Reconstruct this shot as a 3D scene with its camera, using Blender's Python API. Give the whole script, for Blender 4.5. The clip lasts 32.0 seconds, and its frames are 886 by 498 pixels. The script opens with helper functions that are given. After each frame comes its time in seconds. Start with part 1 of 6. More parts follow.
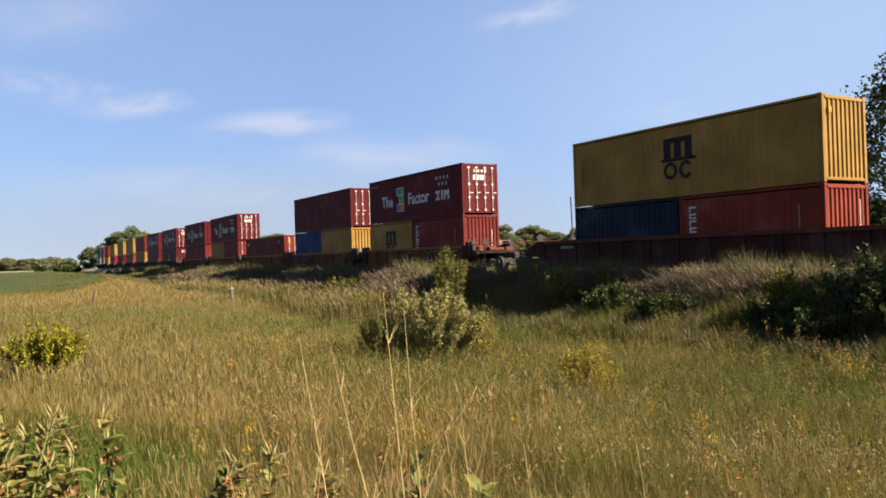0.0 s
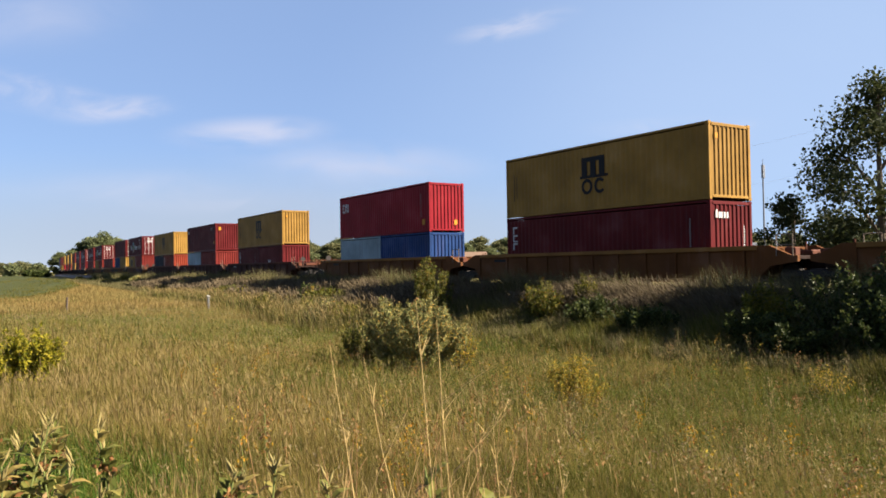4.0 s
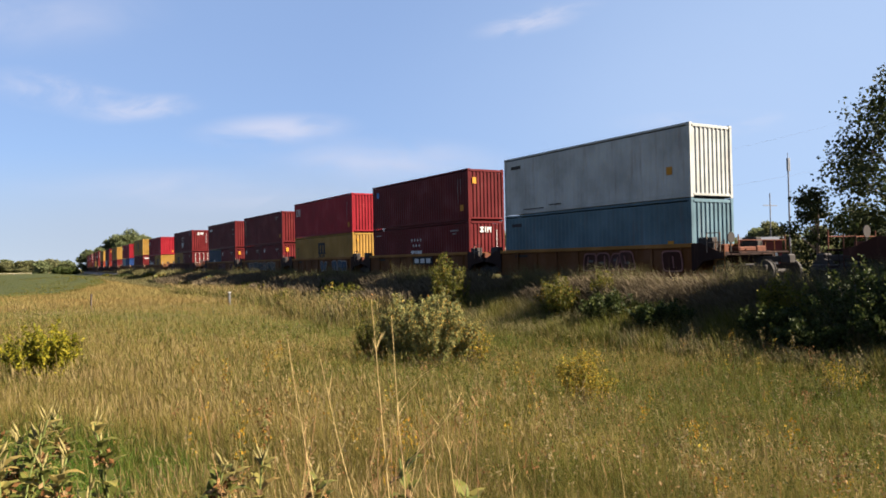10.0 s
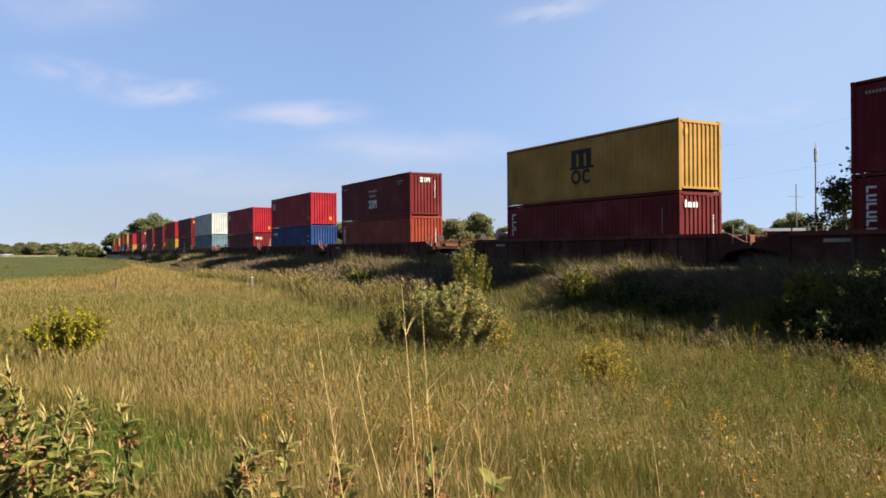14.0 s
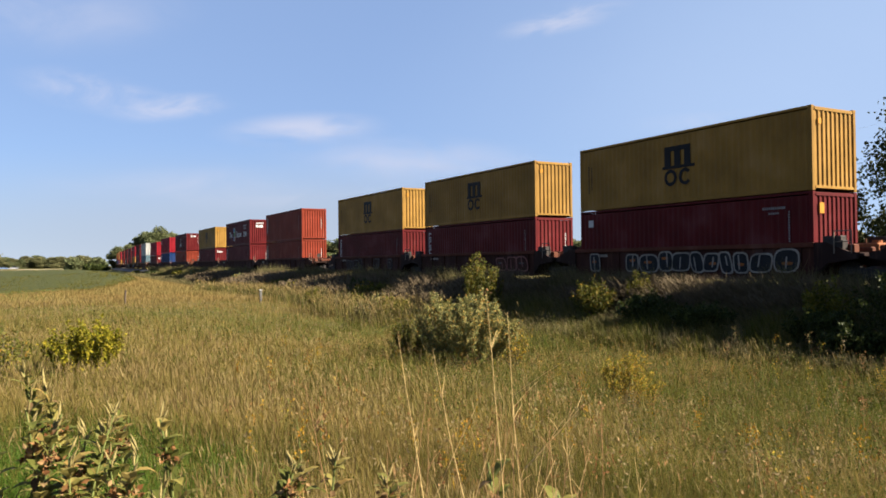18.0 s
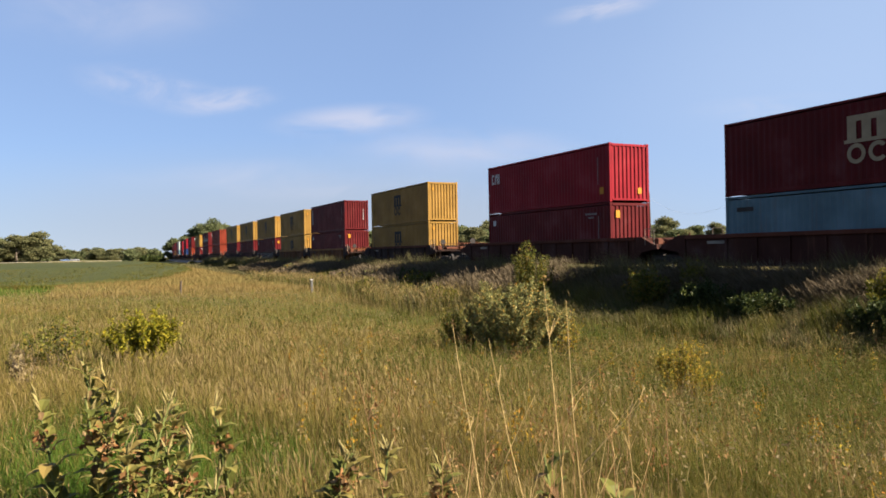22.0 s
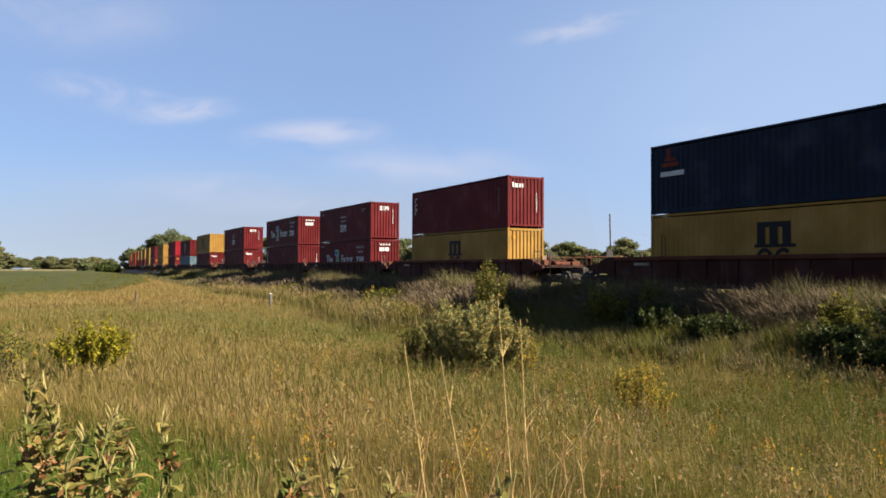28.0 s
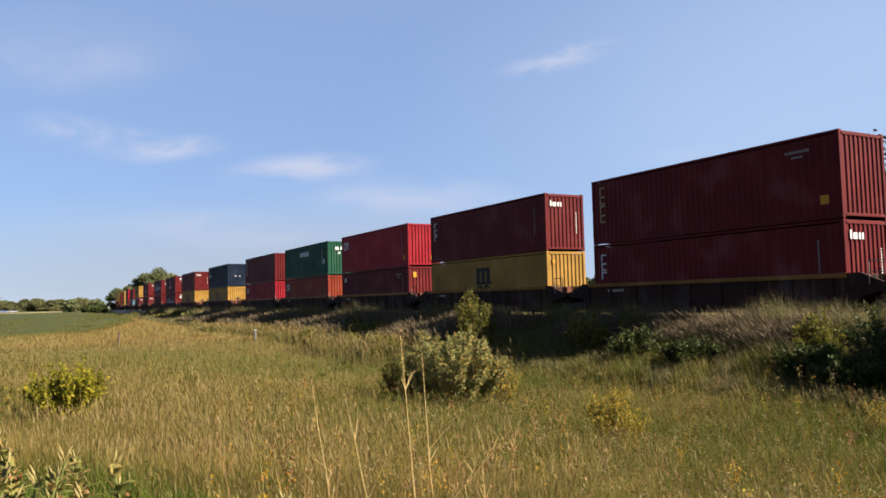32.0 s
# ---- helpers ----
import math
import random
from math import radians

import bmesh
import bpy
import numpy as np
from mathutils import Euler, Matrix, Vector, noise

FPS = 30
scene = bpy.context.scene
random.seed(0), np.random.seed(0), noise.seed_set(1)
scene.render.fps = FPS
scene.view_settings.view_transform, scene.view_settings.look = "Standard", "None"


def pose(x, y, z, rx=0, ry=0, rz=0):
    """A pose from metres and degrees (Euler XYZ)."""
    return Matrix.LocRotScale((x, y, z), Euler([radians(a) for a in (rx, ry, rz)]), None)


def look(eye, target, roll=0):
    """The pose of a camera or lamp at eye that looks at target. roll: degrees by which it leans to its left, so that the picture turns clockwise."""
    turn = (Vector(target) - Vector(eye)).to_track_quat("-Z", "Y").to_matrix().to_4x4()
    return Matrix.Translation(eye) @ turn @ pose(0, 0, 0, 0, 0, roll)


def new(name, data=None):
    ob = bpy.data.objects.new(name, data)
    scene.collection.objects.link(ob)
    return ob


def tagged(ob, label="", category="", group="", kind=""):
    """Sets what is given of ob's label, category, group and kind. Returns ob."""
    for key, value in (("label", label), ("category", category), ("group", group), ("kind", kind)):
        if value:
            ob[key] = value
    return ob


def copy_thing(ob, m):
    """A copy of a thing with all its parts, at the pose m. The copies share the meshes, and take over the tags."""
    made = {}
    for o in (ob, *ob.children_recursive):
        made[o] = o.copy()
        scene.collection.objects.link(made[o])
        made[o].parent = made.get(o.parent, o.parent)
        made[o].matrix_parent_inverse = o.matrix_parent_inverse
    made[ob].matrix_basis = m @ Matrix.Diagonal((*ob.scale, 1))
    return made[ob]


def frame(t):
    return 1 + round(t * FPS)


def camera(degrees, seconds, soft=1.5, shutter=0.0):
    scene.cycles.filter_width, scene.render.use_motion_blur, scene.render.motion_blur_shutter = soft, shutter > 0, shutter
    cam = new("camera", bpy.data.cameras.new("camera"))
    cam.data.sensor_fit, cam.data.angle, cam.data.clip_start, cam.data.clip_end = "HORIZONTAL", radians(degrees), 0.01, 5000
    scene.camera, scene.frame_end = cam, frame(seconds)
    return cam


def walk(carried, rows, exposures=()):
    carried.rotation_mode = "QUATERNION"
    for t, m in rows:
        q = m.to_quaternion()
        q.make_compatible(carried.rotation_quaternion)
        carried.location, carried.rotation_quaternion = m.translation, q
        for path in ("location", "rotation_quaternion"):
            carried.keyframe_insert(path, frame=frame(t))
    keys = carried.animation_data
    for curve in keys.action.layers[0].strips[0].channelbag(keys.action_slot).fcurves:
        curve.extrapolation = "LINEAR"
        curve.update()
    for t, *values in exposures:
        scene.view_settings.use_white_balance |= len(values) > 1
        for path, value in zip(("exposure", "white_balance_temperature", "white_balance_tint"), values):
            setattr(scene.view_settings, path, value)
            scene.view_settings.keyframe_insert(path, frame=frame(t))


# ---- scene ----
# ---- camera and its way ----
cam = camera(59.44, 32.0, soft=1.7)
PATH = [  # seconds, x, y, z, yaw, pitch, roll
    (0.0, 0.084, -0.113, 1.690, -31.13, 0.47, 1.75),
    (0.5, 0.087, -0.125, 1.685, -30.99, 0.58, 1.49),
    (1.0, 0.086, -0.142, 1.694, -30.43, 0.33, 1.27),
    (1.5, 0.092, -0.151, 1.682, -28.73, 0.66, 1.64),
    (2.0, 0.062, -0.113, 1.684, -28.78, 1.25, 1.27),
    (2.5, 0.025, -0.062, 1.685, -30.26, 0.86, 1.18),
    (3.0, -0.044, -0.003, 1.691, -31.77, 0.96, 2.03),
    (3.5, -0.083, 0.040, 1.696, -32.62, 1.07, 1.20),
    (5.5, -0.108, 0.029, 1.693, -33.24, 1.75, 0.77),
    (6.0, -0.114, 0.028, 1.689, -33.23, 1.92, 0.77),
    (6.5, -0.123, 0.007, 1.690, -33.26, 2.06, 1.05),
    (7.0, -0.109, -0.013, 1.695, -33.44, 2.22, 1.30),
    (7.5, -0.031, -0.073, 1.702, -32.89, 2.26, 1.73),
    (8.0, 0.058, -0.143, 1.687, -32.51, 2.44, 1.13),
    (8.5, 0.069, -0.207, 1.701, -32.32, 2.20, 1.32),
    (9.0, 0.081, -0.206, 1.697, -32.20, 2.40, 1.47),
    (9.5, 0.070, -0.191, 1.700, -31.80, 1.87, 1.29),
    (10.0, 0.093, -0.187, 1.695, -31.23, 0.94, 1.13),
    (10.5, 0.099, -0.153, 1.686, -30.90, 0.61, 1.39),
    (11.0, 0.111, -0.138, 1.683, -30.83, 0.29, 1.36),
    (11.5, 0.108, -0.126, 1.680, -30.71, 0.10, 1.25),
    (12.0, 0.106, -0.137, 1.683, -30.57, 0.16, 1.15),
    (12.5, 0.107, -0.126, 1.680, -30.44, 0.16, 1.24),
    (13.0, 0.113, -0.120, 1.679, -30.48, 0.09, 1.17),
    (13.5, 0.111, -0.123, 1.682, -30.42, 0.15, 0.85),
    (14.0, 0.089, -0.106, 1.684, -29.70, 0.04, 0.44),
    (14.5, 0.050, -0.044, 1.682, -29.74, 0.07, 0.17),
    (16.5, -0.116, 0.155, 1.670, -29.54, 0.87, 0.21),
    (17.0, -0.127, 0.162, 1.669, -29.65, 1.01, 0.50),
    (17.5, -0.119, 0.201, 1.665, -29.66, 1.00, 0.49),
    (18.0, -0.129, 0.154, 1.675, -29.43, 0.97, 0.57),
    (18.5, -0.081, 0.175, 1.663, -29.44, 0.79, 1.58),
    (19.0, 0.007, 0.067, 1.677, -27.49, 0.48, 1.42),
    (19.5, 0.104, 0.043, 1.665, -26.68, 0.75, 1.06),
    (20.0, 0.071, 0.041, 1.661, -25.79, 0.71, 0.91),
    (20.5, -0.009, 0.143, 1.665, -25.14, 0.32, 1.03),
    (21.0, -0.074, 0.210, 1.660, -24.93, 0.80, 1.46),
    (21.5, -0.092, 0.250, 1.658, -25.76, 0.62, 0.88),
    (22.0, -0.103, 0.250, 1.663, -25.84, 0.24, 0.94),
    (22.5, -0.121, 0.217, 1.662, -27.19, -0.23, 0.61),
    (23.0, -0.105, 0.223, 1.649, -28.21, -0.97, 0.71),
    (23.5, -0.067, 0.195, 1.648, -28.50, -1.90, 1.25),
    (24.0, 0.044, 0.113, 1.663, -27.52, 0.54, -0.07),
    (24.5, 0.144, -0.007, 1.670, -29.04, 0.66, 1.24),
    (25.0, 0.121, 0.001, 1.671, -30.37, 0.34, 0.44),
    (25.5, 0.055, 0.107, 1.678, -29.88, 0.93, 0.40),
    (27.5, -0.061, 0.285, 1.661, -28.63, 1.36, -1.15),
    (28.0, -0.045, 0.295, 1.661, -28.64, 1.45, -0.25),
    (28.5, -0.036, 0.279, 1.661, -28.83, 1.57, 0.43),
    (29.0, -0.008, 0.230, 1.667, -28.74, 1.25, 1.41),
    (29.5, 0.125, 0.122, 1.670, -27.73, 1.38, 0.14),
    (30.0, 0.155, 0.058, 1.665, -27.85, 1.36, 1.22),
    (30.5, 0.163, 0.053, 1.667, -27.22, 1.52, 0.98),
    (31.0, 0.172, 0.066, 1.665, -26.99, 1.31, 1.45),
    (31.5, 0.180, 0.034, 1.680, -28.26, 2.93, 1.13),
    (32.0, 0.170, 0.005, 1.682, -29.38, 3.71, 1.38),
]
walk(cam, [(t, pose(x, y, z, 90 + pitch, roll, yaw)) for t, x, y, z, yaw, pitch, roll in PATH],
     [(0.0, 2.38), (14.5, 2.385), (18.0, 2.35), (22.0, 2.32), (25.0, 2.325), (28.0, 2.30), (32.0, 2.30)])

# ---- light ----
SUN_TO = Vector((1.03, -0.95, 1.0)).normalized()
ELEV = math.asin(SUN_TO.z)
AZIM = math.atan2(SUN_TO.x, SUN_TO.y)
world = bpy.data.worlds.new("sky")
scene.world = world
world.use_nodes = True
wn, wl = world.node_tree.nodes, world.node_tree.links
sky = wn.new("ShaderNodeTexSky")
sky.sky_type = "NISHITA"
sky.sun_disc = False
sky.sun_elevation = ELEV
sky.sun_rotation = AZIM
sky.air_density, sky.dust_density, sky.ozone_density = 0.8, 0.0, 4.0
wn["Background"].inputs["Strength"].default_value = 0.0104
wl.new(sky.outputs["Color"], wn["Background"].inputs["Color"])
# thin high haze evens out the clear sky
haze = wn.new("ShaderNodeBackground")
haze.inputs["Color"].default_value = (0.42, 0.60, 1.0, 1)
haze.inputs["Strength"].default_value = 0.109
both = wn.new("ShaderNodeAddShader")
wl.new(wn["Background"].outputs["Background"], both.inputs[0])
wl.new(haze.outputs["Background"], both.inputs[1])
wl.new(both.outputs["Shader"], wn["World Output"].inputs["Surface"])
sun_data = bpy.data.lights.new("sun", "SUN")
sun_data.energy, sun_data.angle, sun_data.color = 5.0, radians(0.53), (1.0, 0.89, 0.74)
sun = new("sun", sun_data)
sun.matrix_world = look(SUN_TO * 100, (0, 0, 0))


# ---- materials ----
def material(name):
    m = bpy.data.materials.new(name)
    m.use_nodes = True
    n, l = m.node_tree.nodes, m.node_tree.links
    n["Principled BSDF"].inputs["Specular IOR Level"].default_value = 0.12
    return m, n, l, n["Principled BSDF"]


def ramp(n, stops):
    r = n.new("ShaderNodeValToRGB")
    e = r.color_ramp.elements
    while len(e) < len(stops):
        e.new(0.5)
    for k, (p, c) in zip(e, stops):
        k.position, k.color = p, (*c, 1)
    return r


def noise_tex(n, l, scale, detail=4.0, rough=0.55, stretch=None, kind="Object"):
    co = n.new("ShaderNodeTexCoord")
    mp = n.new("ShaderNodeMapping")
    if stretch:
        mp.inputs["Scale"].default_value = stretch
    t = n.new("ShaderNodeTexNoise")
    t.inputs["Scale"].default_value, t.inputs["Detail"].default_value, t.inputs["Roughness"].default_value = scale, detail, rough
    l.new(co.outputs[kind], mp.inputs["Vector"])
    l.new(mp.outputs["Vector"], t.inputs["Vector"])
    return t


def mix(n, l, fac, a, b, how="MIX"):
    m = n.new("ShaderNodeMix")
    m.data_type, m.blend_type = "RGBA", how
    for sock, v in ((m.inputs[0], fac), (m.inputs[6], a), (m.inputs[7], b)):
        if isinstance(v, (int, float)):
            sock.default_value = v
        elif isinstance(v, tuple):
            sock.default_value = (*v, 1)
        else:
            l.new(v, sock)
    return m.outputs[2]


def bump(n, l, height, strength, distance=0.02):
    b = n.new("ShaderNodeBump")
    b.inputs["Strength"].default_value, b.inputs["Distance"].default_value = strength, distance
    l.new(height, b.inputs["Height"])
    return b.outputs["Normal"]


def paint(name, rgb, rust=0.35, rough=0.55):
    """Weathered container paint: faded patches, rust streaks that run down, dents."""
    m, n, l, p = material(name)
    fade = noise_tex(n, l, 0.7, 3)
    streak = noise_tex(n, l, 1.0, 5, 0.6, (4.0, 4.0, 0.35))
    specks = noise_tex(n, l, 9.0, 5, 0.7)
    info = n.new("ShaderNodeObjectInfo")
    dark, pale = tuple(0.72 * c for c in rgb), tuple(min(1.0, c * 1.12 + 0.018) for c in rgb)
    r1 = ramp(n, [(0.3, dark), (0.55, rgb), (0.8, pale)])
    l.new(fade.outputs["Fac"], r1.inputs["Fac"])
    r2 = ramp(n, [(0.56, (0, 0, 0)), (0.78, (rust, rust, rust))])
    l.new(streak.outputs["Fac"], r2.inputs["Fac"])
    c1 = mix(n, l, r2.outputs["Color"], r1.outputs["Color"], (0.10, 0.045, 0.028))
    r3 = ramp(n, [(0.66, (0, 0, 0)), (0.74, (0.7, 0.7, 0.7))])
    l.new(specks.outputs["Fac"], r3.inputs["Fac"])
    c2 = mix(n, l, r3.outputs["Color"], c1, (0.12, 0.05, 0.03))
    hs = n.new("ShaderNodeHueSaturation")
    v = n.new("ShaderNodeMapRange")
    v.inputs["To Min"].default_value, v.inputs["To Max"].default_value = 0.88, 1.12
    l.new(info.outputs["Random"], v.inputs["Value"])
    l.new(v.outputs["Result"], hs.inputs["Value"])
    l.new(c2, hs.inputs["Color"])
    l.new(hs.outputs["Color"], p.inputs["Base Color"])
    p.inputs["Roughness"].default_value = rough
    p.inputs["Specular IOR Level"].default_value = 0.06
    l.new(bump(n, l, fade.outputs["Fac"], 0.25, 0.05), p.inputs["Normal"])
    return m


def plain(name, rgb, rough=0.6, metal=0.0, vary=0.25, scale=6.0):
    m, n, l, p = material(name)
    t = noise_tex(n, l, scale, 5)
    r = ramp(n, [(0.3, tuple(c * (1 - vary) for c in rgb)), (0.7, tuple(min(1, c * (1 + vary)) for c in rgb))])
    l.new(t.outputs["Fac"], r.inputs["Fac"])
    l.new(r.outputs["Color"], p.inputs["Base Color"])
    p.inputs["Roughness"].default_value, p.inputs["Metallic"].default_value = rough, metal
    l.new(bump(n, l, t.outputs["Fac"], 0.3, 0.01), p.inputs["Normal"])
    return m


def foliage(name, stops, through_light=0.35, rough=0.55, patch=None, single=False):
    """Leaves or blades: each one has its own tint; patch tints whole stretches of ground; single: each leaf is an object."""
    m, n, l, p = material(name)
    geo = n.new("ShaderNodeObjectInfo" if single else "ShaderNodeNewGeometry")
    r = ramp(n, stops)
    l.new(geo.outputs["Random" if single else "Random Per Island"], r.inputs["Fac"])
    col = r.outputs["Color"]
    if patch:
        t = noise_tex(n, l, patch[0], 3, 0.6)
        rp = ramp(n, [(0.40, (0, 0, 0)), (0.62, (patch[2], patch[2], patch[2]))])
        l.new(t.outputs["Fac"], rp.inputs["Fac"])
        col = mix(n, l, rp.outputs["Color"], col, patch[1])
    l.new(col, p.inputs["Base Color"])
    p.inputs["Roughness"].default_value = rough
    p.inputs["Specular IOR Level"].default_value = 0.06
    tr = n.new("ShaderNodeBsdfTranslucent")
    l.new(col, tr.inputs["Color"])
    ms = n.new("ShaderNodeMixShader")
    ms.inputs["Fac"].default_value = through_light
    l.new(p.outputs["BSDF"], ms.inputs[1])
    l.new(tr.outputs["BSDF"], ms.inputs[2])
    l.new(ms.outputs["Shader"], n["Material Output"].inputs["Surface"])
    return m


PAINT = {
    "yellow": paint("paint_yellow", (0.188, 0.105, 0.024), 0.22),
    "maroon": paint("paint_maroon", (0.063, 0.0064, 0.0072), 0.2),
    "brown": paint("paint_brown", (0.094, 0.0125, 0.0100), 0.25),
    "red": paint("paint_red", (0.148, 0.0070, 0.0120), 0.18),
    "orange": paint("paint_orange", (0.122, 0.0205, 0.0105), 0.2),
    "blue": paint("paint_blue", (0.00924, 0.0264, 0.0858), 0.25),
    "navy": paint("paint_navy", (0.006, 0.011, 0.0225), 0.22),
    "slate": paint("paint_slate", (0.0297, 0.04092, 0.05808), 0.25),
    "silver": paint("paint_silver", (0.2583, 0.2609, 0.2471), 0.55),
    "teal": paint("paint_teal", (0.066, 0.1056, 0.1254), 0.4),
    "paleblue": paint("paint_pale_blue", (0.1716, 0.2262, 0.2496), 0.3),
    "green": paint("paint_green", (0.0080, 0.0385, 0.0230), 0.22),
}
CAR_PAINT = {
    "rust": paint("car_paint_rust", (0.033, 0.012, 0.0084), 0.6, 0.75),
    "ochre": paint("car_paint_ochre", (0.081, 0.03038, 0.008775), 0.6, 0.7),
    "dark": paint("car_paint_dark", (0.018, 0.0096, 0.0078), 0.5, 0.75),
    "grimy": paint("car_paint_grimy", (0.022, 0.0110, 0.0080), 0.5, 0.75),
    "chord_rust": paint("chord_paint_rust", (0.062, 0.020, 0.0115), 0.5, 0.7),
    "chord_ochre": paint("chord_paint_ochre", (0.150, 0.070, 0.018), 0.4, 0.65),
}
STEEL = plain("dark_steel", (0.028, 0.024, 0.022), 0.7, 0.2)
RAIL_STEEL = plain("rail_steel", (0.09, 0.055, 0.04), 0.55, 0.4)
HINGE = plain("orange_rust", (0.18, 0.066, 0.027), 0.8, 0, 0.3, 7)
RUSTY = plain("bright_rust", (0.070, 0.024, 0.013), 0.8, 0, 0.35, 7)
GRAB = plain("pale_grab_iron_paint", (0.13, 0.10, 0.075), 0.6, 0, 0.2, 7)
TANK = plain("tan_tank_paint", (0.26, 0.19, 0.12), 0.6, 0, 0.2, 5)
GALV = plain("galvanised_steel", (0.45, 0.43, 0.40), 0.45, 0.6)
WHITE_MARK = plain("white_lettering", (0.3312, 0.3312, 0.324), 0.6, 0, 0.12, 3)
GREY_MARK = plain("faded_grey_lettering", (0.150, 0.145, 0.140), 0.6, 0, 0.15, 3)
BLACK_MARK = plain("black_lettering", (0.006, 0.006, 0.007), 0.6, 0, 0.2, 3)
CREAM_MARK = plain("cream_lettering", (0.198, 0.154, 0.099), 0.6, 0, 0.12, 3)
YELLOW_MARK = plain("yellow_label", (0.2976, 0.132, 0.012), 0.6, 0, 0.12, 3)
CYAN_MARK = plain("blue_mark", (0.0275, 0.1125, 0.275), 0.6, 0, 0.12, 3)
GREEN_MARK = plain("green_mark", (0.075, 0.2, 0.06), 0.6, 0, 0.12, 3)
SPRAY = [plain("spray_paint_pale", (0.165, 0.145, 0.122), 0.7, 0, 0.3, 2), plain("spray_paint_blue", (0.01764, 0.03276, 0.05775), 0.7, 0, 0.3, 2),
         plain("spray_paint_teal", (0.0189, 0.0504, 0.0468), 0.7, 0, 0.3, 2), plain("spray_paint_black", (0.01, 0.01, 0.011), 0.7, 0, 0.3, 2),
         plain("spray_paint_rose", (0.126, 0.0546, 0.0462), 0.7, 0, 0.3, 2),
         plain("spray_paint_orange", (0.17, 0.055, 0.012), 0.7, 0, 0.3, 2),
         plain("spray_paint_faded_grey", (0.052, 0.047, 0.043), 0.7, 0, 0.3, 2)]
WOOD_POLE = plain("weathered_pole_wood", (0.0605, 0.04675, 0.039), 0.85, 0, 0.3, 14)
TIE_WOOD = plain("creosoted_wood", (0.055, 0.042, 0.034), 0.9, 0, 0.35, 9)
BARK = plain("bark", (0.09, 0.07, 0.052), 0.9, 0, 0.35, 12)

# ---- helpers for meshes ----


def box(bm, x0, x1, y0, y1, z0, z1, bevel=0.0):
    v = [bm.verts.new((x, y, z)) for z in (z0, z1) for x, y in ((x0, y0), (x1, y0), (x1, y1), (x0, y1))]
    fs = [bm.faces.new([v[i] for i in q]) for q in ((0, 3, 2, 1), (4, 5, 6, 7), (0, 1, 5, 4), (1, 2, 6, 5), (2, 3, 7, 6), (3, 0, 4, 7))]
    if bevel:
        bmesh.ops.bevel(bm, geom=list({e for f in fs for e in f.edges}), offset=bevel, segments=1, affect="EDGES", profile=0.5)


def rod(bm, a, b, ra, rb=None, sides=8):
    """A tapered rod from a to b with closed ends."""
    a, b, rb = Vector(a), Vector(b), ra if rb is None else rb
    w = (b - a).normalized()
    u = w.orthogonal().normalized()
    s = w.cross(u)
    rings = []
    for c, r in ((a, ra), (b, rb)):
        rings.append([bm.verts.new(c + (u * math.cos(k * math.tau / sides) + s * math.sin(k * math.tau / sides)) * r) for k in range(sides)])
    for k in range(sides):
        bm.faces.new((rings[0][k], rings[0][(k + 1) % sides], rings[1][(k + 1) % sides], rings[1][k]))
    bm.faces.new(list(reversed(rings[0])))
    bm.faces.new(rings[1])


def finish(name, bm, mat):
    bmesh.ops.recalc_face_normals(bm, faces=bm.faces[:])
    me = bpy.data.meshes.new(name)
    bm.to_mesh(me)
    bm.free()
    me.materials.append(mat)
    return me


def part(name, bm, mat, parent, label=""):
    return piece(name, finish(name, bm, mat), parent, label=label)


def piece(name, me, parent, at=(0, 0, 0), label="", turn=0.0):
    ob = new(name, me)
    ob.parent = parent
    ob.location = at
    if turn:
        ob.rotation_euler[2] = turn
    if label:
        tagged(ob, label)
    return ob


CACHE = {}


def cached(key, build):
    if key not in CACHE:
        CACHE[key] = build()
    return CACHE[key]


def tri_mesh(name, verts, tris, mat, smooth=False):
    """A mesh from arrays of places and of triangles."""
    me = bpy.data.meshes.new(name)
    verts, tris = np.asarray(verts, np.float32), np.asarray(tris, np.int32)
    me.vertices.add(len(verts))
    me.vertices.foreach_set("co", verts.ravel())
    me.loops.add(tris.size)
    me.loops.foreach_set("vertex_index", tris.ravel())
    me.polygons.add(len(tris))
    me.polygons.foreach_set("loop_start", np.arange(0, tris.size, 3, dtype=np.int32))
    me.polygons.foreach_set("use_smooth", np.full(len(tris), smooth))
    me.update(calc_edges=True)
    me.materials.append(mat)
    return me


# ---- the lie of the land ----
TRACK_X, BEND, RAIL_Z = 24.71, 0.000282, 0.71  # track centre, bend of the line, top of rail


def track_x(y):
    return TRACK_X + BEND * np.maximum(y, 0.0) ** 2 / 2


def smooth(a, b, v):
    k = np.clip((v - a) / (b - a), 0, 1)
    return k * k * (3 - 2 * k)


def ground_z(x, y):
    x, y = np.asarray(x, float), np.asarray(y, float)
    r = np.hypot(x, y)
    side = track_x(y) - x
    d = np.abs(side)
    near = 1 - smooth(24, 46, y)
    z = -0.45 * smooth(0.5, 6, r) * (1 - smooth(60, 160, r))
    z = z - 0.75 * near * np.exp(-((side - 13.0) / 5.5) ** 2) * smooth(2, 9, r)
    z = z - (1 - near) * 0.25 * np.exp(-((side - 9.0) / 3.0) ** 2) * (1 - smooth(300, 500, np.abs(y)))
    z = z + 0.05 * np.sin(x * 0.9 + 1.3) * np.sin(y * 0.7) + 0.03 * np.sin(x * 2.3 + y * 1.7)
    bank = 1 - smooth(3.9, 8.6, d)
    z = z * (1 - bank) + 0.02 * bank
    return z


